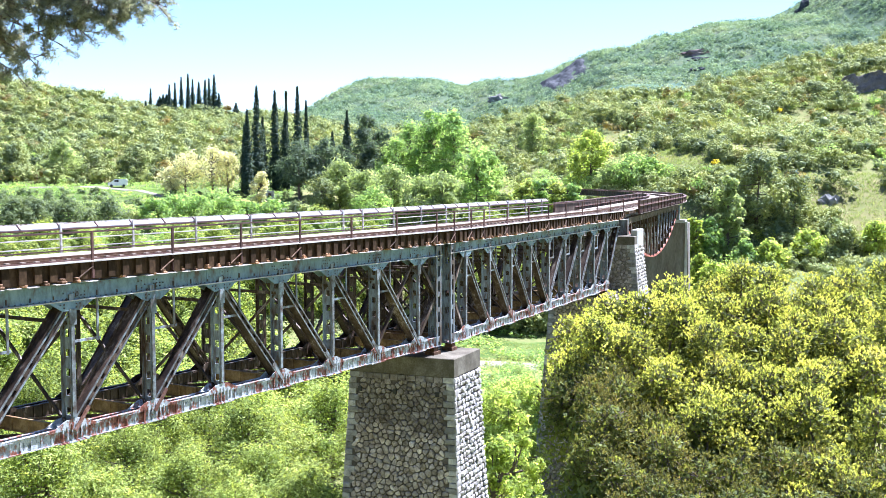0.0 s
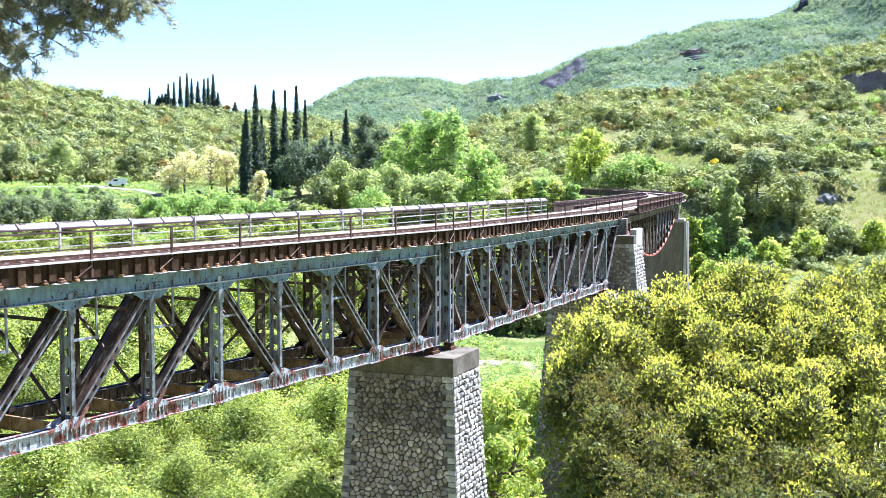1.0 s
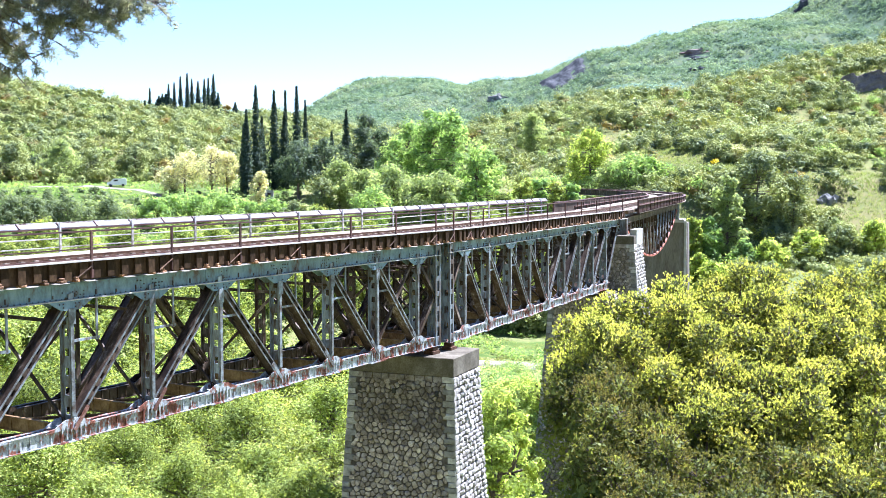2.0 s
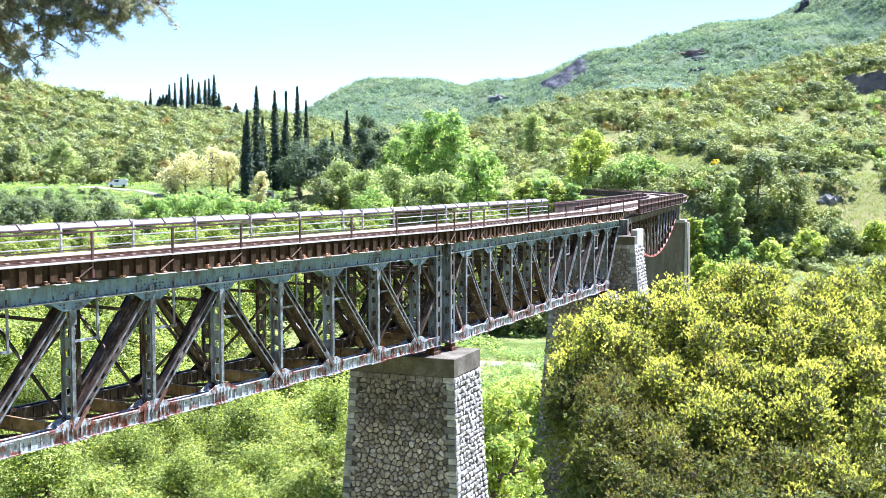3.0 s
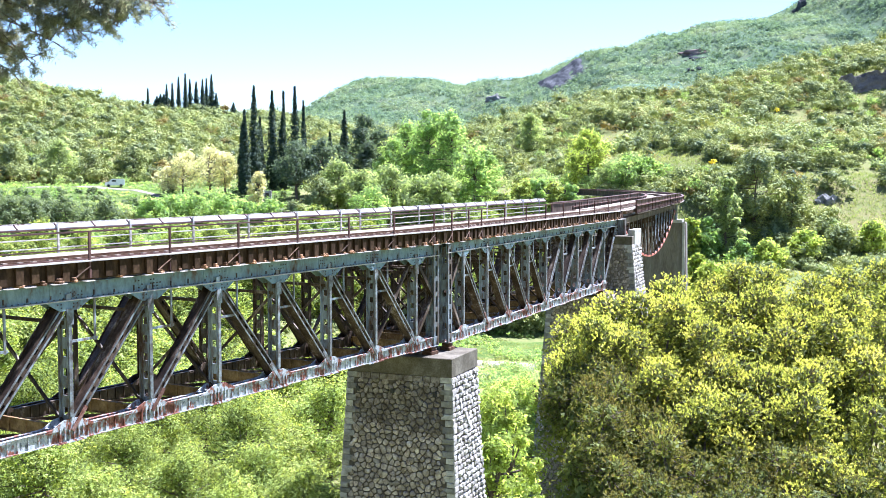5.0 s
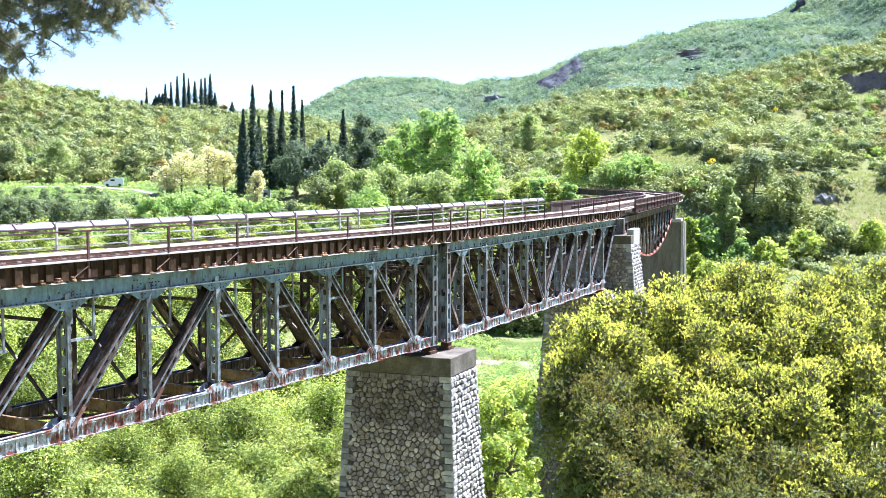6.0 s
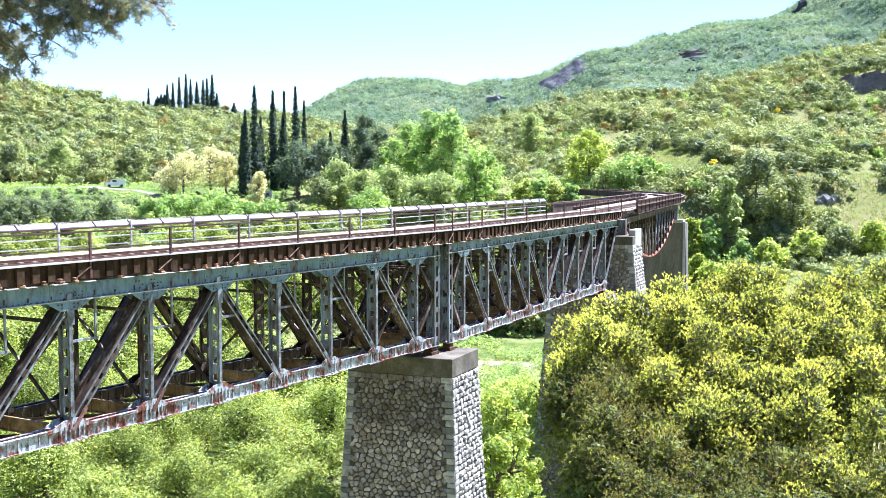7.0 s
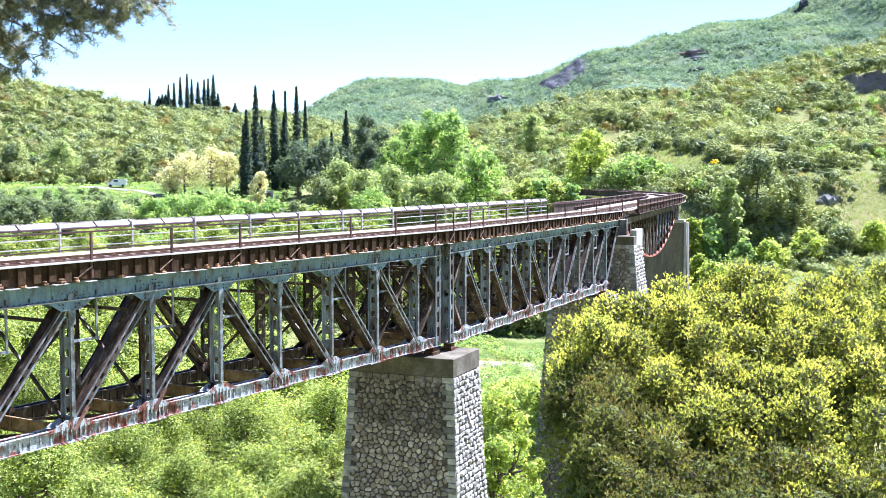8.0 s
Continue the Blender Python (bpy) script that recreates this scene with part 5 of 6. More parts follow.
tree(px(575, 266), 266, 13, 12, L_STONEPINE, "dark green rounded pine by the clearing", 24, 260, 0.38, 3, 0.3, "pines by the clearing", "pine")
tree(px(528, 262), 262, 13.5, 12, L_STONEPINE, "dark green rounded pine by the clearing", 20, 260, 0.36, 9, 0.3, "pines by the clearing", "pine")
tree(px(650, 285), 285, 19, 14, L_STONEPINE, "large dark pine with a broad crown", 30, 260, 0.4, 4, 0.25, "pines by the clearing", "pine")
tree(px(655, 278), 278, 12, 9, L_STONEPINE, "dark pine with a broad crown", 20, 260, 0.36, 5, 0.25, "pines by the clearing", "pine")
for i, (p, y, tall, wide, leaf) in enumerate([
        (760, 262, 20, 14, L_BRIGHT), (725, 275, 17, 11, L_BRIGHT), (800, 258, 21, 13, L_BRIGHT), (842, 235, 15, 9, L_BRIGHT), (860, 262, 12, 9, L_BRIGHT), (700, 262, 14, 10, L_BRIGHT),
        (600, 250, 11, 11, L_GREY), (642, 245, 10, 11, L_GREY), (695, 238, 11.5, 12, L_GREY), (745, 232, 10, 11, L_GREY), (782, 228, 12, 12, L_GREY), (568, 246, 8, 9, L_MAQUIS), (660, 228, 8.5, 10, L_BRIGHT),
        (1042, 244, 12.5, 12, L_RIVER), (1085, 232, 6, 9, L_GREY), (1115, 228, 6.5, 10, L_BRIGHT), (1150, 226, 4.5, 8, L_BRIGHT), (940, 345, 13, 9, L_GREY), (965, 240, 5, 8, L_VALLEY),
        (930, 232, 5, 8, L_BRIGHT), (890, 232, 7, 8, L_VALLEY), (1010, 225, 4, 7, L_VALLEY), (955, 205, 16.5, 8, L_BRIGHT), (985, 204, 16, 7, L_VALLEY), (1012, 203, 15, 5.5, L_BRIGHT), (930, 207, 16, 8, L_VALLEY),
        (1288, 191, 14, 7, L_GREY), (1338, 200, 12, 13, L_MAQUIS), (1402, 198, 9, 9, L_MAQUIS), (1430, 189, 5, 7, L_RIVER), (1490, 190, 5, 7, L_MAQUIS), (1550, 191, 5, 7, L_RIVER), (1250, 188, 10, 6, L_BRIGHT), (1236, 172, 8, 4, L_RIVER), (1262, 168, 7, 6, L_RIVER), (1290, 170, 5, 6, L_RIVER), (1318, 186, 5, 6, L_BRIGHT), (1228, 186, 11, 4, L_RIVER), (1360, 184, 5, 6, L_RIVER),
        (120, 228, 7, 10, L_SAGE), (60, 226, 7, 9, L_SAGE), (20, 224, 8, 10, L_SAGE), (190, 230, 6.5, 9, L_SAGE), (90, 236, 5, 8, L_SAGE), (160, 240, 4, 8, L_GREY), (300, 236, 6, 10, L_BRIGHT), (350, 236, 6, 11, L_BRIGHT), (400, 236, 6, 10, L_BRIGHT), (270, 232, 6, 9, L_BRIGHT), (325, 245, 4, 9, L_BRIGHT), (375, 248, 4, 9, L_BRIGHT),
        (862, 182, 5.5, 8, L_MAQUIS), (885, 183, 6, 8, L_GREY), (910, 181, 6, 7, L_MAQUIS), (932, 182, 6, 8, L_MAQUIS), (958, 182, 6.5, 8, L_MAQUIS), (836, 183, 6, 8, L_GREY), (800, 184, 6, 8, L_MAQUIS), (982, 183, 7, 8, L_MAQUIS), (912, 97, 6, 5.5, L_RIVER), (880, 104, 6, 6, L_RIVER), (918, 110, 5, 5.5, L_RIVER), (890, 112, 4.5, 6, L_RIVER), (915, 115, 4.5, 6, L_RIVER), (940, 118, 4, 6, L_RIVER), (900, 126, 2.6, 5, L_RIVER), (930, 128, 2.6, 5, L_RIVER), (868, 74, 9.5, 5, L_RIVER), (906, 78, 8.5, 4.6, L_RIVER), (905, 84, 8, 6, L_RIVER), (908, 92, 7, 5, L_RIVER), (882, 66, 11, 4.4, L_RIVER), (905, 69, 12.5, 4.6, L_RIVER),
        (480, 235, 5.5, 8, L_BRIGHT), (520, 235, 5, 7, L_MAQUIS), (440, 235, 5, 9, L_BRIGHT), (560, 228, 5, 9, L_VALLEY), (610, 222, 5, 9, L_GREY), (110, 322, 12, 12, L_GREY), (25, 320, 10, 11, L_MAQUIS), (240, 322, 10, 10, L_MAQUIS), (170, 324, 9, 10, L_MAQUIS)]):
    word = {L_BRIGHT.name: "bright spring-green", L_VALLEY.name: "fresh light green", L_RIVER.name: "pale yellow-green", L_GREY.name: "grey-green", L_SAGE.name: "dull sage-green", L_MAQUIS.name: "olive-green"}[leaf.name]
    tree(px(p, y), y, tall, wide, leaf, word + " broadleaf tree on the far bank", 36, int((150 if tall > 9 else 100) * max(1, (wide / 10) ** 1.6) * (1 if y > 150 else 1.4)), (0.38 if tall > 9 else 0.34) if y > 150 else 0.17, i + 50, 0.08, "broadleaf trees of the far bank")
for i, (p, y, tall, wide) in enumerate([(328, 272, 11, 11), (375, 274, 12.5, 10), (402, 276, 11, 8), (300, 270, 7, 7), (460, 250, 9, 4.5)]):
    tree(px(p, y), y, tall, wide, L_BLOSSOM, "tree covered in cream-white spring blossom", 44, 60, 0.3, i + 30, 0.2, "blossoming trees", "blossom_tree")


def valley_trees():
    """The wood under the bridge: a few kinds, each repeated."""
    kinds = {}
    spots = []
    rng = random.Random(5)
    for y in np.arange(64, 205, 8.2):
        for x in np.arange(-0.43 * y - 3, 0.1 * y + 3, 8.2):
            xx, yy = x + rng.uniform(-2.6, 2.6), y + rng.uniform(-2.6, 2.6)
            spots.append((xx, yy))
    line = track_points(3)
    used = 0
    for xx, yy in spots:
        near = min((p.x - xx) ** 2 + (p.y - yy) ** 2 for p, a in line)
        open_ground = (xx > -30 and 134 < yy < 186) or (xx > -6 and 100 < yy < 186)
        if open_ground or (xx > 1.0 and yy < 105) or near < 9 or (xx - 1.0) ** 2 + (yy - 60) ** 2 < 30:
            continue
        far_off = yy > 100
        k = used % 6 if not far_off else 6 + used % 4
        tall = rng.uniform(7.5, 10.5) if near > 36 else rng.uniform(6, 8)
        if k not in kinds:
            t = tree(xx, yy, 9, 8.5, L_VALLEY, "leafy fresh green tree in the valley wood", 44, 170 if far_off else 520, 0.25 if far_off else 0.115, 80 + k, 0.12, "trees of the valley wood")
            kinds[k] = t
        else:
            t = copy_thing(kinds[k], Matrix())
        s = tall / 9
        t.matrix_basis = pose(xx, yy, float(height(xx, yy)) - 0.1, 0, 0, rng.uniform(0, 360))
        t.scale = (s * rng.uniform(0.95, 1.15), s * rng.uniform(0.95, 1.15), s)
        used += 1


valley_trees()
glade = lambda x, y: (x > -34) & (x < -4) & (gaps(x * 2.0, y * 2.0) > -0.5)
scrub("glade_scrub", L_MAQUIS, scatter(420, 136, 190, 0.46, glade), 0.8, 2.2, 6, 56, 0.26, "olive-green bushes over the open ground behind the bridge", dense=0.54)
scrub("glade_bronze_scrub", L_BRONZE, scatter(160, 136, 190, 0.46, glade), 0.7, 1.6, 5, 48, 0.26, "bronze-brown low bushes over the open ground behind the bridge", dense=0.5)


def rosettes(tips, ways, leaves, size, open_angle=0.9):
    """A rosette of narrow leaves round every twig tip, turned along its way."""
    n = len(tips) * leaves
    w = np.repeat(ways, leaves, 0)
    out = unit(n)
    out -= w * (out * w).sum(1, keepdims=True)
    out /= np.linalg.norm(out, axis=1, keepdims=True) + 1e-9
    lean = RNG.uniform(0.35, 1.0, (n, 1)) * open_angle
    t = w * np.cos(lean) + out * np.sin(lean)
    b = np.cross(t, out)
    b /= np.linalg.norm(b, axis=1, keepdims=True) + 1e-9
    nor = np.cross(b, t)
    ln = size * RNG.uniform(0.6, 1.3, (n, 1))
    foot = np.repeat(tips, leaves, 0) - w * RNG.uniform(0, 0.8, (n, 1)) * size
    v = np.stack([foot, foot + t * ln * 0.55 + b * ln * 0.22 - nor * ln * 0.06, foot + t * ln, foot + t * ln * 0.55 - b * ln * 0.22 - nor * ln * 0.06], 1)
    return v.reshape(-1, 3), np.arange(n * 4).reshape(-1, 4)


def big_shrub(x, y, lobes, label, seed, tips, size, mat):
    """A near shrub: limbs to each lobe, twigs with a leaf rosette at every tip. lobes: x, y, z, radius from its foot."""
    z0 = float(height(x, y))
    t = thing("evergreen_shrub", pose(x, y, z0), label, "shrub", "shrubs on the near bank")
    rng = random.Random(seed)
    bm = bmesh.new()
    clouds = []
    # dark-coloured leaves fill the crown's inside, standing in for its shade
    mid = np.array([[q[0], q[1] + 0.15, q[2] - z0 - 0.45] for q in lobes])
    shade_cloud = [crown_cloud(mid, np.full(len(mid), 0.42), 1.2, 300, 0.06, 0.3, 0.3, 0.6, True)]
    for lx, ly, lz, r in lobes:
        c = Vector((lx, ly, lz - z0))
        foot = Vector((rng.uniform(-0.25, 0.25), rng.uniform(-0.25, 0.25), -0.3))
        knee = foot.lerp(c, 0.5) + Vector((rng.uniform(-0.3, 0.3), rng.uniform(-0.3, 0.3), 0.1))
        tube(bm, foot, knee, 0.04, 0.026, 6)
        tube(bm, knee, c, 0.026, 0.012, 6)
        d = unit(int(tips * (r / 0.4) ** 2), 0.3)
        ph = rng.uniform(0, 6)
        lump = np.sin(d[:, 0] * 6.5 + ph) * np.sin(d[:, 1] * 6.5 + 2 * ph) + 0.8 * np.sin(d[:, 2] * 7 + 3 * ph) * np.cos(d[:, 0] * 5 - ph)
        d, lump = d[lump > -0.42], lump[lump > -0.42]
        k = len(d)
        reach = (r * (0.84 + 0.2 * lump + RNG.uniform(-0.13, 0.1, k)) + RNG.exponential(0.03, k) * (RNG.random(k) < 0.4))[:, None]
        spots = np.array(list(c)) + d * reach * np.array([1, 1, 0.9])
        way = d * 0.8 + np.array([0, 0, 0.75]) + unit(k) * 0.25
        way /= np.linalg.norm(way, axis=1, keepdims=True)
        for q in spots[::5]:
            tube(bm, c.lerp(Vector(q), 0.3), q, 0.006, 0.003, 4)
        clouds.append(rosettes(spots, way, 7, size))
        shade_cloud.append(crown_cloud(np.array([list(c)]), [r * 0.74], 0.9, int(2600 * r * r), 0.045, 0.3, 0.4, 0.6, True))
    tagged(part("branchwork", bm, BARK, t), kind="stuff")
    leaf_object("foliage", mat, clouds, t)
    tagged(leaf_object("inner_foliage", L_INNER_SHADE, shade_cloud, t), "inner leaves coloured dark for the shade inside the crown")


def shrub_lobes(top, width, rng):
    """Uneven domes of a shrub whose crown reaches 'top' and is about 'width' across."""
    out = [(rng.uniform(-0.15, 0.15), 0.1, top - 0.34, rng.uniform(0.28, 0.4))]
    for i in range(4):
        d = width / 2 * rng.uniform(0.4, 1.0) * (-1) ** i
        out.append((d, rng.uniform(-0.35, 0.3), top - rng.uniform(0.4, 1.15), rng.uniform(0.18, 0.42)))
    return out


# rows of shrubs down the bank: distance, then bearing, depth of the crown's top under the eye per metre, width
RNG_SHRUB = random.Random(11)
SHRUB_ROWS = [
    (18.5, L_BUSH, [(1262, 0.086, 1.3), (1322, 0.071, 1.4), (1385, 0.079, 1.4), (1445, 0.088, 1.4), (1505, 0.083, 1.4), (1565, 0.072, 1.5)]),
    (17.3, L_BUSH, [(1094, 0.117, 1.2), (1150, 0.099, 1.3), (1206, 0.092, 1.3), (1270, 0.104, 1.4), (1350, 0.100, 1.4), (1430, 0.104, 1.4), (1510, 0.100, 1.4), (1590, 0.096, 1.4)]),
    (16.2, L_BUSH, [(1027, 0.124, 0.7), (1062, 0.139, 1.1), (1130, 0.133, 1.3), (1220, 0.130, 1.4), (1310, 0.127, 1.4), (1400, 0.130, 1.4), (1490, 0.127, 1.4), (1580, 0.125, 1.4)]),
    # left and lowest shrubs get the leaf colour with shade painted in
    (15.2, L_DULL_SHADE, [(1060, 0.166, 0.7), (1100, 0.172, 1.1)]),
    (15.2, L_BUSH, [(1180, 0.165, 1.3), (1275, 0.160, 1.3), (1370, 0.163, 1.3), (1465, 0.160, 1.3), (1560, 0.158, 1.3)]),
    (14.3, L_DULL_SHADE, [(1072, 0.205, 0.7), (1100, 0.210, 1.0), (1170, 0.213, 1.1)]),
    (14.3, L_BUSH, [(1255, 0.203, 1.2), (1345, 0.201, 1.2), (1440, 0.203, 1.2), (1535, 0.199, 1.2)]),
    (13.4, L_DULL_SHADE, [(1090, 0.250, 0.8), (1135, 0.250, 1.0), (1210, 0.248, 1.1), (1300, 0.245, 1.1), (1390, 0.250, 1.1), (1570, 0.247, 1.1)]),
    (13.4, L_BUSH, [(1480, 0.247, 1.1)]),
    (12.6, L_DULL_SHADE, [(1084, 0.283, 0.8), (1115, 0.287, 0.9), (1190, 0.284, 1.0), (1280, 0.286, 1.0), (1370, 0.284, 1.0), (1460, 0.286, 1.0), (1550, 0.283, 1.0)]),
]
for d, leaf, row in SHRUB_ROWS:
    for bearing, fall, width in row:
        x, y = (bearing + RNG_SHRUB.uniform(-22, 22) - 786) / F * d, d + RNG_SHRUB.uniform(-0.35, 0.35)
        words = "evergreen shrub with bronze and olive leaves, darkened for shade, on the near bank" if leaf is L_DULL_SHADE else "glossy yellow-green evergreen shrub on the near bank"
        big_shrub(x, y, shrub_lobes(CAM_Z - fall * d + (RNG_SHRUB.uniform(-0.12, 0.1) if d < 17 else 0), width, RNG_SHRUB), words, int(bearing), 400, 0.037, leaf)


def near_pine():
    """The pine whose bough hangs into view: trunk beside the view, boughs and needle tufts."""
    x, y = -7.2, 12.5
    z0 = float(height(x, y))
    t = thing("pine", pose(x, y, z0), "pine with a dark needled bough hanging over", "pine tree")
    bm = bmesh.new()
    tube(bm, (0, 0, -0.4), (0.1, 0, 7.0), 0.24, 0.18, 10)
    tube(bm, (0.1, 0, 7.0), (0.3, 0.1, 11.0), 0.18, 0.05, 10)
    part("trunk", bm, BARK, t)
    rng = random.Random(4)
    tufts = []
    for zb, zt, length, n in ((7.6, 31.85 - z0, 4.15, 100), (7.4, 31.72 - z0, 3.65, 80), (7.4, 31.9 - z0, 3.7, 70), (7.2, 31.6 - z0, 3.2, 60), (7.1, 31.45 - z0, 2.95, 60), (7.0, 31.28 - z0, 2.65, 60), (6.9, 31.16 - z0, 2.35, 55),
                              (7.0, 31.35 - z0, 2.4, 45), (6.9, 31.25 - z0, 2.1, 35), (7.6, 32.15 - z0, 3.9, 70), (7.0, 32.0 - z0, 3.0, 30), (7.3, 31.66 - z0, 3.6, 50)):
        a = Vector((0.1, 0, zb))
        b = Vector((length, rng.uniform(-0.4, 0.4), zt))
        bm = bmesh.new()
        pts = [a.lerp(b, i / 6) + Vector((0, 0, 0.35 * math.sin(math.pi * i / 6))) for i in range(7)]
        for i in range(6):
            tube(bm, pts[i], pts[i + 1], 0.03 * (1 - i / 7), 0.03 * (1 - (i + 1) / 7), 7)
        for k in range(int(n * 1.45)):
            f = rng.uniform(0.3, 1.0)
            s = a.lerp(b, f) + Vector((0, 0, 0.35 * math.sin(math.pi * f)))
            e = s + Vector((rng.uniform(-0.12, 0.2), rng.uniform(-0.5, 0.5), rng.uniform(-0.2, 0.22)))
            tube(bm, s, e, 0.008, 0.003, 4)
            for g in range(3):
                tufts.append(list(s.lerp(e, 0.6 + 0.2 * g)))
        part("bough", bm, BARK, t)
    c = np.array(tufts)
    n = 30
    d = unit(len(c) * n, 0.2)
    p = np.repeat(c, n, 0)
    length = RNG.uniform(0.035, 0.065, (len(p), 1))
    w = np.cross(d, unit(len(p)))
    w /= np.linalg.norm(w, axis=1, keepdims=True)
    base = p + unit(len(p)) * RNG.uniform(0.01, 0.06, (len(p), 1))
    v = np.stack([base - w * 0.005, base + w * 0.005, base + d * length + w * 0.0015, base + d * length - w * 0.0015], 1).reshape(-1, 3)
    leaf_object("needles", L_PINE, [(v, np.arange(len(v)).reshape(-1, 4))], t)


near_pine()


# ---- small things on the far bank ----
def parked_van():
    x, y = px(207, 288), 288
    t = thing("van", pose(x, y, float(height(x, y)) + 0.12, 0, 0, 15), "white van parked on the track under the hill", "van")
    t.scale = (1.15, 1.15, 1.15)
    bm = bmesh.new()
    prof = [(-2.1, 0.35), (-2.15, 0.8), (-1.95, 1.0), (-1.35, 1.15), (-0.75, 1.72), (-0.5, 1.8), (2.0, 1.82), (2.13, 1.6), (2.15, 0.6), (2.1, 0.35)]
    a = [bm.verts.new((u, -0.82, w)) for u, w in prof]
    b = [bm.verts.new((u, 0.82, w)) for u, w in prof]
    bm.faces.new(a[::-1])
    bm.faces.new(b)
    for i in range(len(prof)):
        j = (i + 1) % len(prof)
        bm.faces.new((a[i], a[j], b[j], b[i]))
    bmesh.ops.recalc_face_normals(bm, faces=bm.faces[:])
    part("body", bm, WHITE_PAINT, t)
    for u in (-1.35, 1.35):
        for s in (-0.8, 0.8):
            bm = bmesh.new()
            tube(bm, (u, s - 0.1, 0.31), (u, s + 0.1, 0.31), 0.31, 0.31, 14)
            part("wheel", bm, BLACK, t, "black tyre")
    for s in (-0.83, 0.83):
        bm = bmesh.new()
        box(bm, (-0.65, s - 0.01, 1.18), (0.25, s + 0.01, 1.58))
        part("window", bm, BLACK, t, "dark side window")


parked_van()


def monument():
    x, y = px(476, 262), 262
    t = thing("stone_monument", pose(x, y, float(height(x, y))), "small pale stone monument in the clearing", "monument")
    bm = bmesh.new()
    box(bm, (-1.3, -0.6, 0), (1.3, 0.6, 0.5))
    box(bm, (-1.0, -0.4, 0.5), (1.0, 0.4, 2.4))
    part("block", bm, STONE_PALE, t)
    bm = bmesh.new()
    box(bm, (-0.4, -0.43, 0.9), (0.4, -0.4, 1.8))
    part("plaque", bm, POST_RUST, t, "dark plaque")


monument()


def outcrop(x, y, w, d, h, mat, label, seed):
    """A lumpy bare rock face standing out of the slope."""
    bm = bmesh.new()
    bmesh.ops.create_icosphere(bm, subdivisions=3, radius=1)
    for v in bm.verts:
        n = 0.75 + 0.5 * noise.noise(v.co * 1.8 + Vector((seed, 0, 0))) + 0.2 * noise.noise(v.co * 5)
        v.co = Vector((v.co.x * w * n, v.co.y * d * n, v.co.z * h * n))
    me = bpy.data.meshes.new("rock_outcrop")
    bm.to_mesh(me)
    bm.free()
    me.materials.append(mat)
    ob = new("rock_outcrop", me)
    ob.matrix_world = pose(x, y, float(height(x, y)) - h * 0.35)
    tagged(ob, label, "rock")
    return ob


outcrop(60, 1212, 15, 7, 9, GREY_ROCK, "grey rock outcrop on the far slope", 1)
outcrop(px(1225, 1088), 1088, 24, 7, 7, SOIL, "bare reddish earth scar on the mountain", 3)
outcrop(px(1418, 1335), 1335, 16, 8, 20, ROCK, "grey rock crag on the mountain's crest", 4)
outcrop(71.5, 205.5, 3.0, 1.8, 3.0, GREY_ROCK, "grey weathered boulder on the bank", 6)
outcrop(px(1490, 176), 176, 2.2, 1.4, 1.8, GREY_ROCK, "grey weathered boulder on the bank", 7)


outcrop(px(1188, 1236), 1236, 17, 8, 6, ROCK, "dark grey rocks along the mountain ridge", 8)
outcrop(px(1236, 1070), 1070, 15, 5, 4, ROCK, "low dark rock band above the earth scar", 9)
outcrop(px(1232, 1010), 1010, 12, 5, 5, ROCK, "grey-brown rock face among the far scrub", 10)


def cut_face():
    """A steep face cut into the hill, with bushes along its lip."""
    n, m = 60, 22
    u, v = np.meshgrid(np.linspace(0, 1, n), np.linspace(0, 1, m), indexing="ij")
    x = 142.5 + 34 * u
    rough = np.array([[noise.noise((a * 0.35, b * 3.0, 1.0)) + 0.5 * noise.noise((a * 1.3, b * 9.0, 5.0)) for a, b in zip(p, q)] for p, q in zip(x, v)])
    end = np.clip(u * 9, 0, 1) ** 0.6
    y = 396.5 + 1.6 * v + 0.9 * rough + 3.0 * (1 - end)
    z = height(x, y * 0 + 395.5) - 0.8 + v * end * (7.6 + 0.7 * np.sin(x * 0.7) + 0.4 * np.sin(x * 1.9))
    back = np.stack([x[:, -1], y[:, -1] + 9, z[:, -1] - 0.3], -1)
    V = np.concatenate([np.stack([x, y, z], -1), back[:, None]], 1).reshape(-1, 3)
    m += 1
    i, j = np.meshgrid(np.arange(n - 1), np.arange(m - 1), indexing="ij")
    Q = np.stack([i * m + j, (i + 1) * m + j, (i + 1) * m + j + 1, i * m + j + 1], -1).reshape(-1, 4)
    me = mesh_from("cliff", V, Q)
    me.materials.append(CUT_ROCK)
    tagged(new("cliff", me), "steep grey-brown rock face cut into the hill", "rock")
    lip = RNG.uniform(0, 1, 34)
    scrub("lip_scrub", L_MAQUIS, (142.5 + 34 * lip, 403 + RNG.normal(size=34)), 1.6, 2.6, 6, 50, 0.42, "olive-green bushes along the rock face's lip", dense=0.6, lift=5.6)


cut_face()


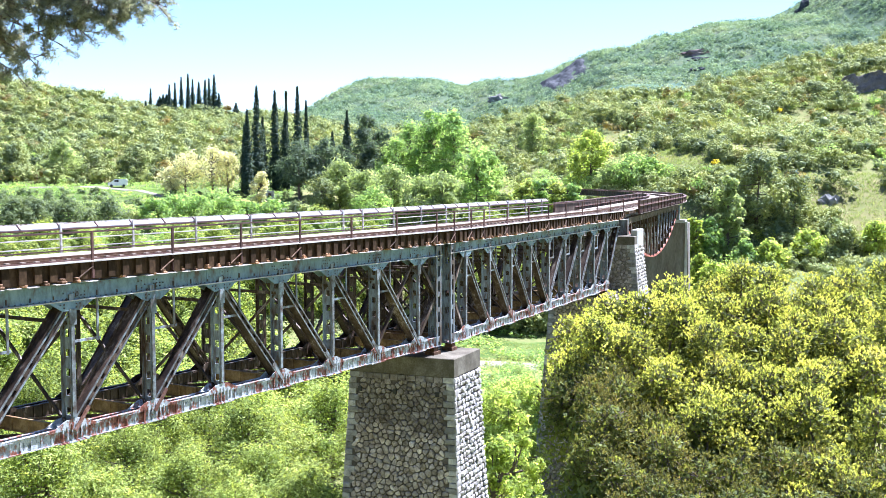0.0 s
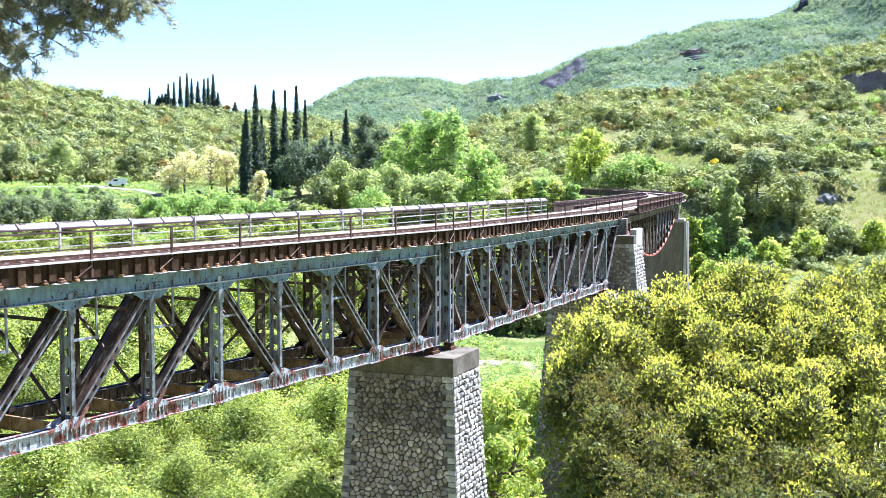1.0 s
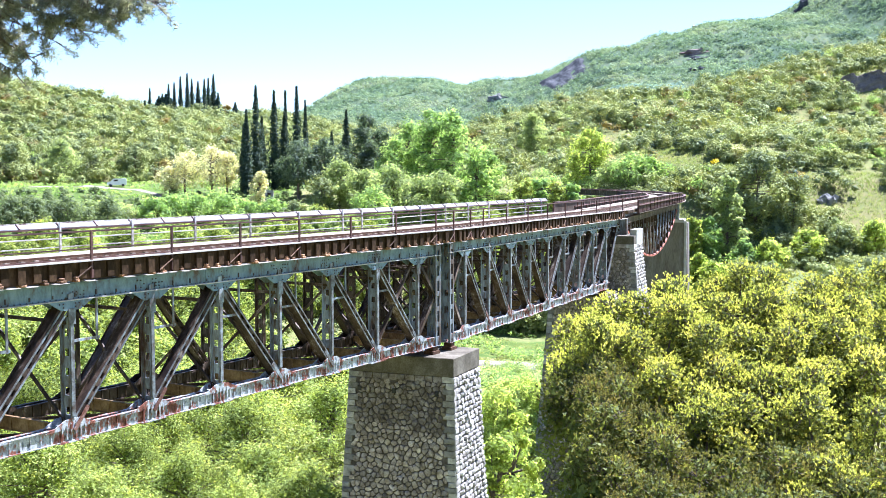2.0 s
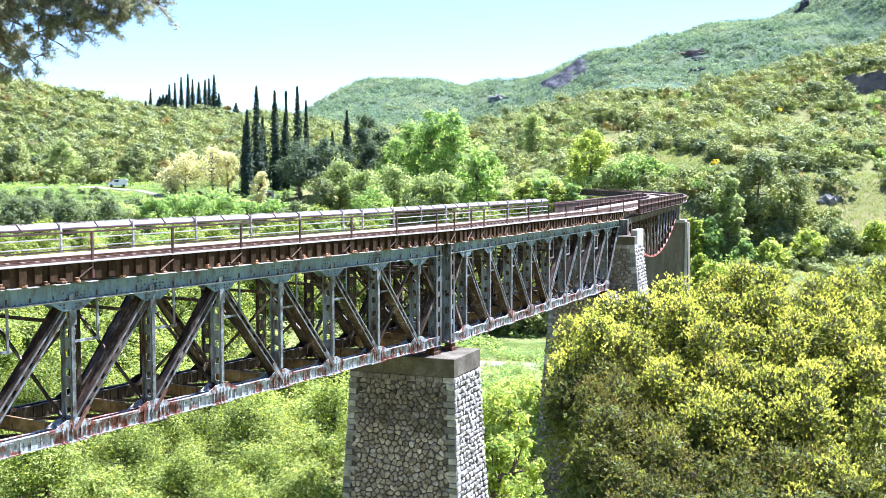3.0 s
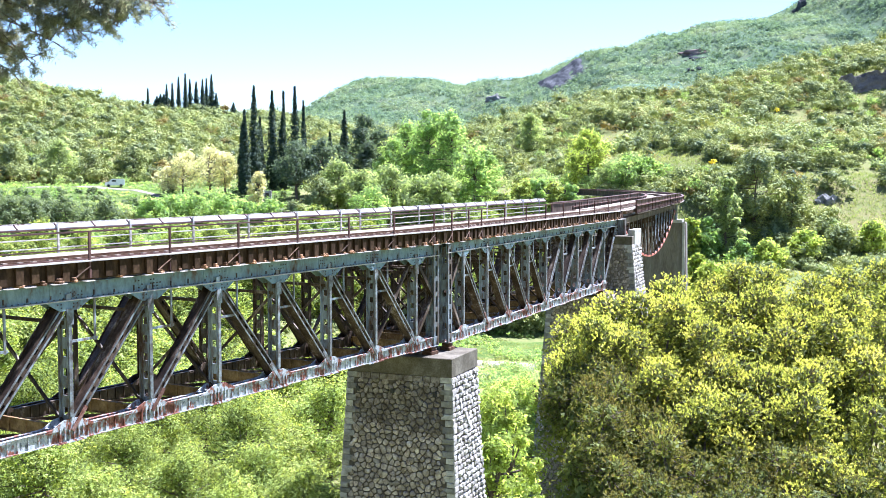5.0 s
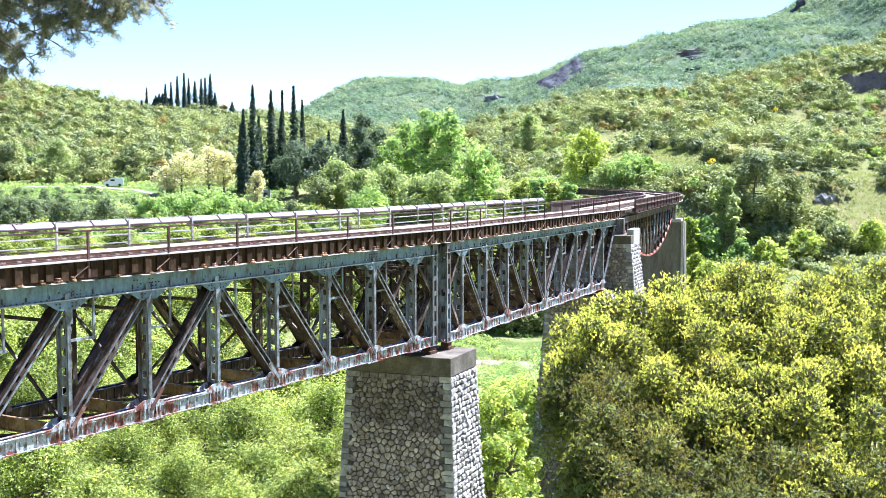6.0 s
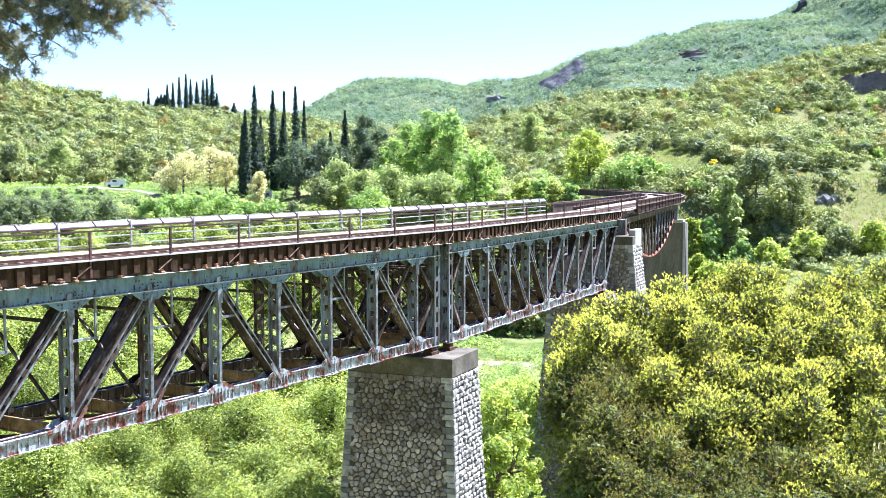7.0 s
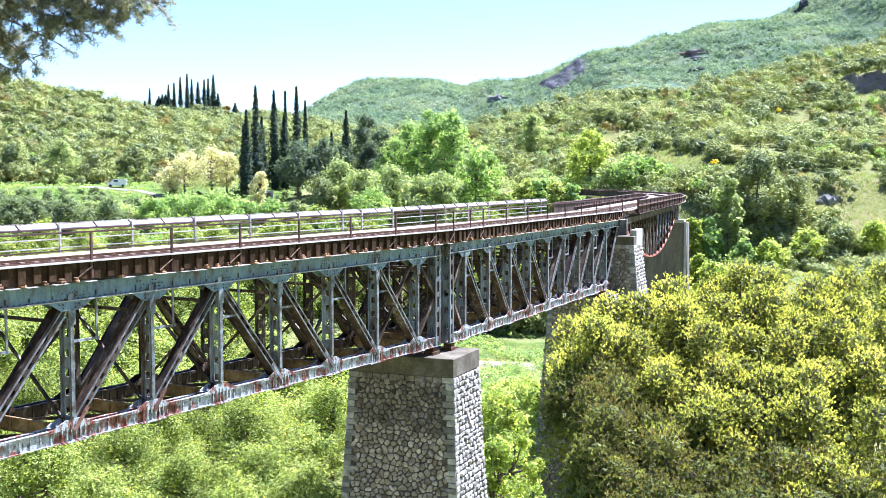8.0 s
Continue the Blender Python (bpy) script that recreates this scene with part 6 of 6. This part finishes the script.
def bare_cliff():
    """Slanting bare rock under the mountain's shoulder."""
    n, m = 46, 34
    u, v = np.meshgrid(np.linspace(0, 1, n), np.linspace(0, 1, m), indexing="ij")
    x = (114 + 42 * u) * (1 - v) + (98 + 56 * u) * v
    y = (1125 + 15 * u) * (1 - v) + (1248 - 14 * u) * v
    bump = np.array([[noise.noise((a * 0.12, b * 0.05, 3.0)) + 0.6 * noise.noise((a * 0.4, b * 0.2, 9.0)) for a, b in zip(p, q)] for p, q in zip(x, y)])
    rim = np.clip(np.minimum(np.minimum(u, 1 - u) * 7, np.minimum(v, 1 - v) * 7), 0, 1)
    z = height(x, y) + rim * (1.8 + 2.6 * bump) - 2.0 * (1 - rim)
    V = np.stack([x, y, z], -1).reshape(-1, 3)
    i, j = np.meshgrid(np.arange(n - 1), np.arange(m - 1), indexing="ij")
    Q = np.stack([i * m + j, (i + 1) * m + j, (i + 1) * m + j + 1, i * m + j + 1], -1).reshape(-1, 4)
    me = mesh_from("cliff", V, Q)
    me.materials.append(ROCK)
    tagged(new("cliff", me), "bare grey rock face high on the mountain", "rock")


bare_cliff()


def ridge_hut():
    x, y = px(1227, 1252), 1252
    t = thing("hut", pose(x, y, float(height(x, y)) - 0.5, 0, 0, 12), "small pale stone hut on the mountain ridge", "hut")
    bm = bmesh.new()
    box(bm, (-4.5, -2.5, 0), (4.5, 2.5, 4.2))
    part("wall", bm, STONE_PALE, t)
    bm = bmesh.new()
    a = [bm.verts.new(c) for c in ((-5.0, -2.9, 4.2), (5.0, -2.9, 4.2), (5.0, 2.9, 4.2), (-5.0, 2.9, 4.2), (-5.0, 0, 5.4), (5.0, 0, 5.4))]
    for f in ((0, 1, 5, 4), (2, 3, 4, 5), (1, 2, 5), (3, 0, 4), (3, 2, 1, 0)):
        bm.faces.new([a[i] for i in f])
    part("roof", bm, CONCRETE_PALE, t)
    for u in (-2.4, 1.6):
        bm = bmesh.new()
        box(bm, (u, -2.54, 1.3), (u + 1.0, -2.46, 2.6))
        part("window", bm, BLACK, t, "dark window opening")


ridge_hut()


def motions():
    """Nothing but the hand-held camera moves."""


motions()
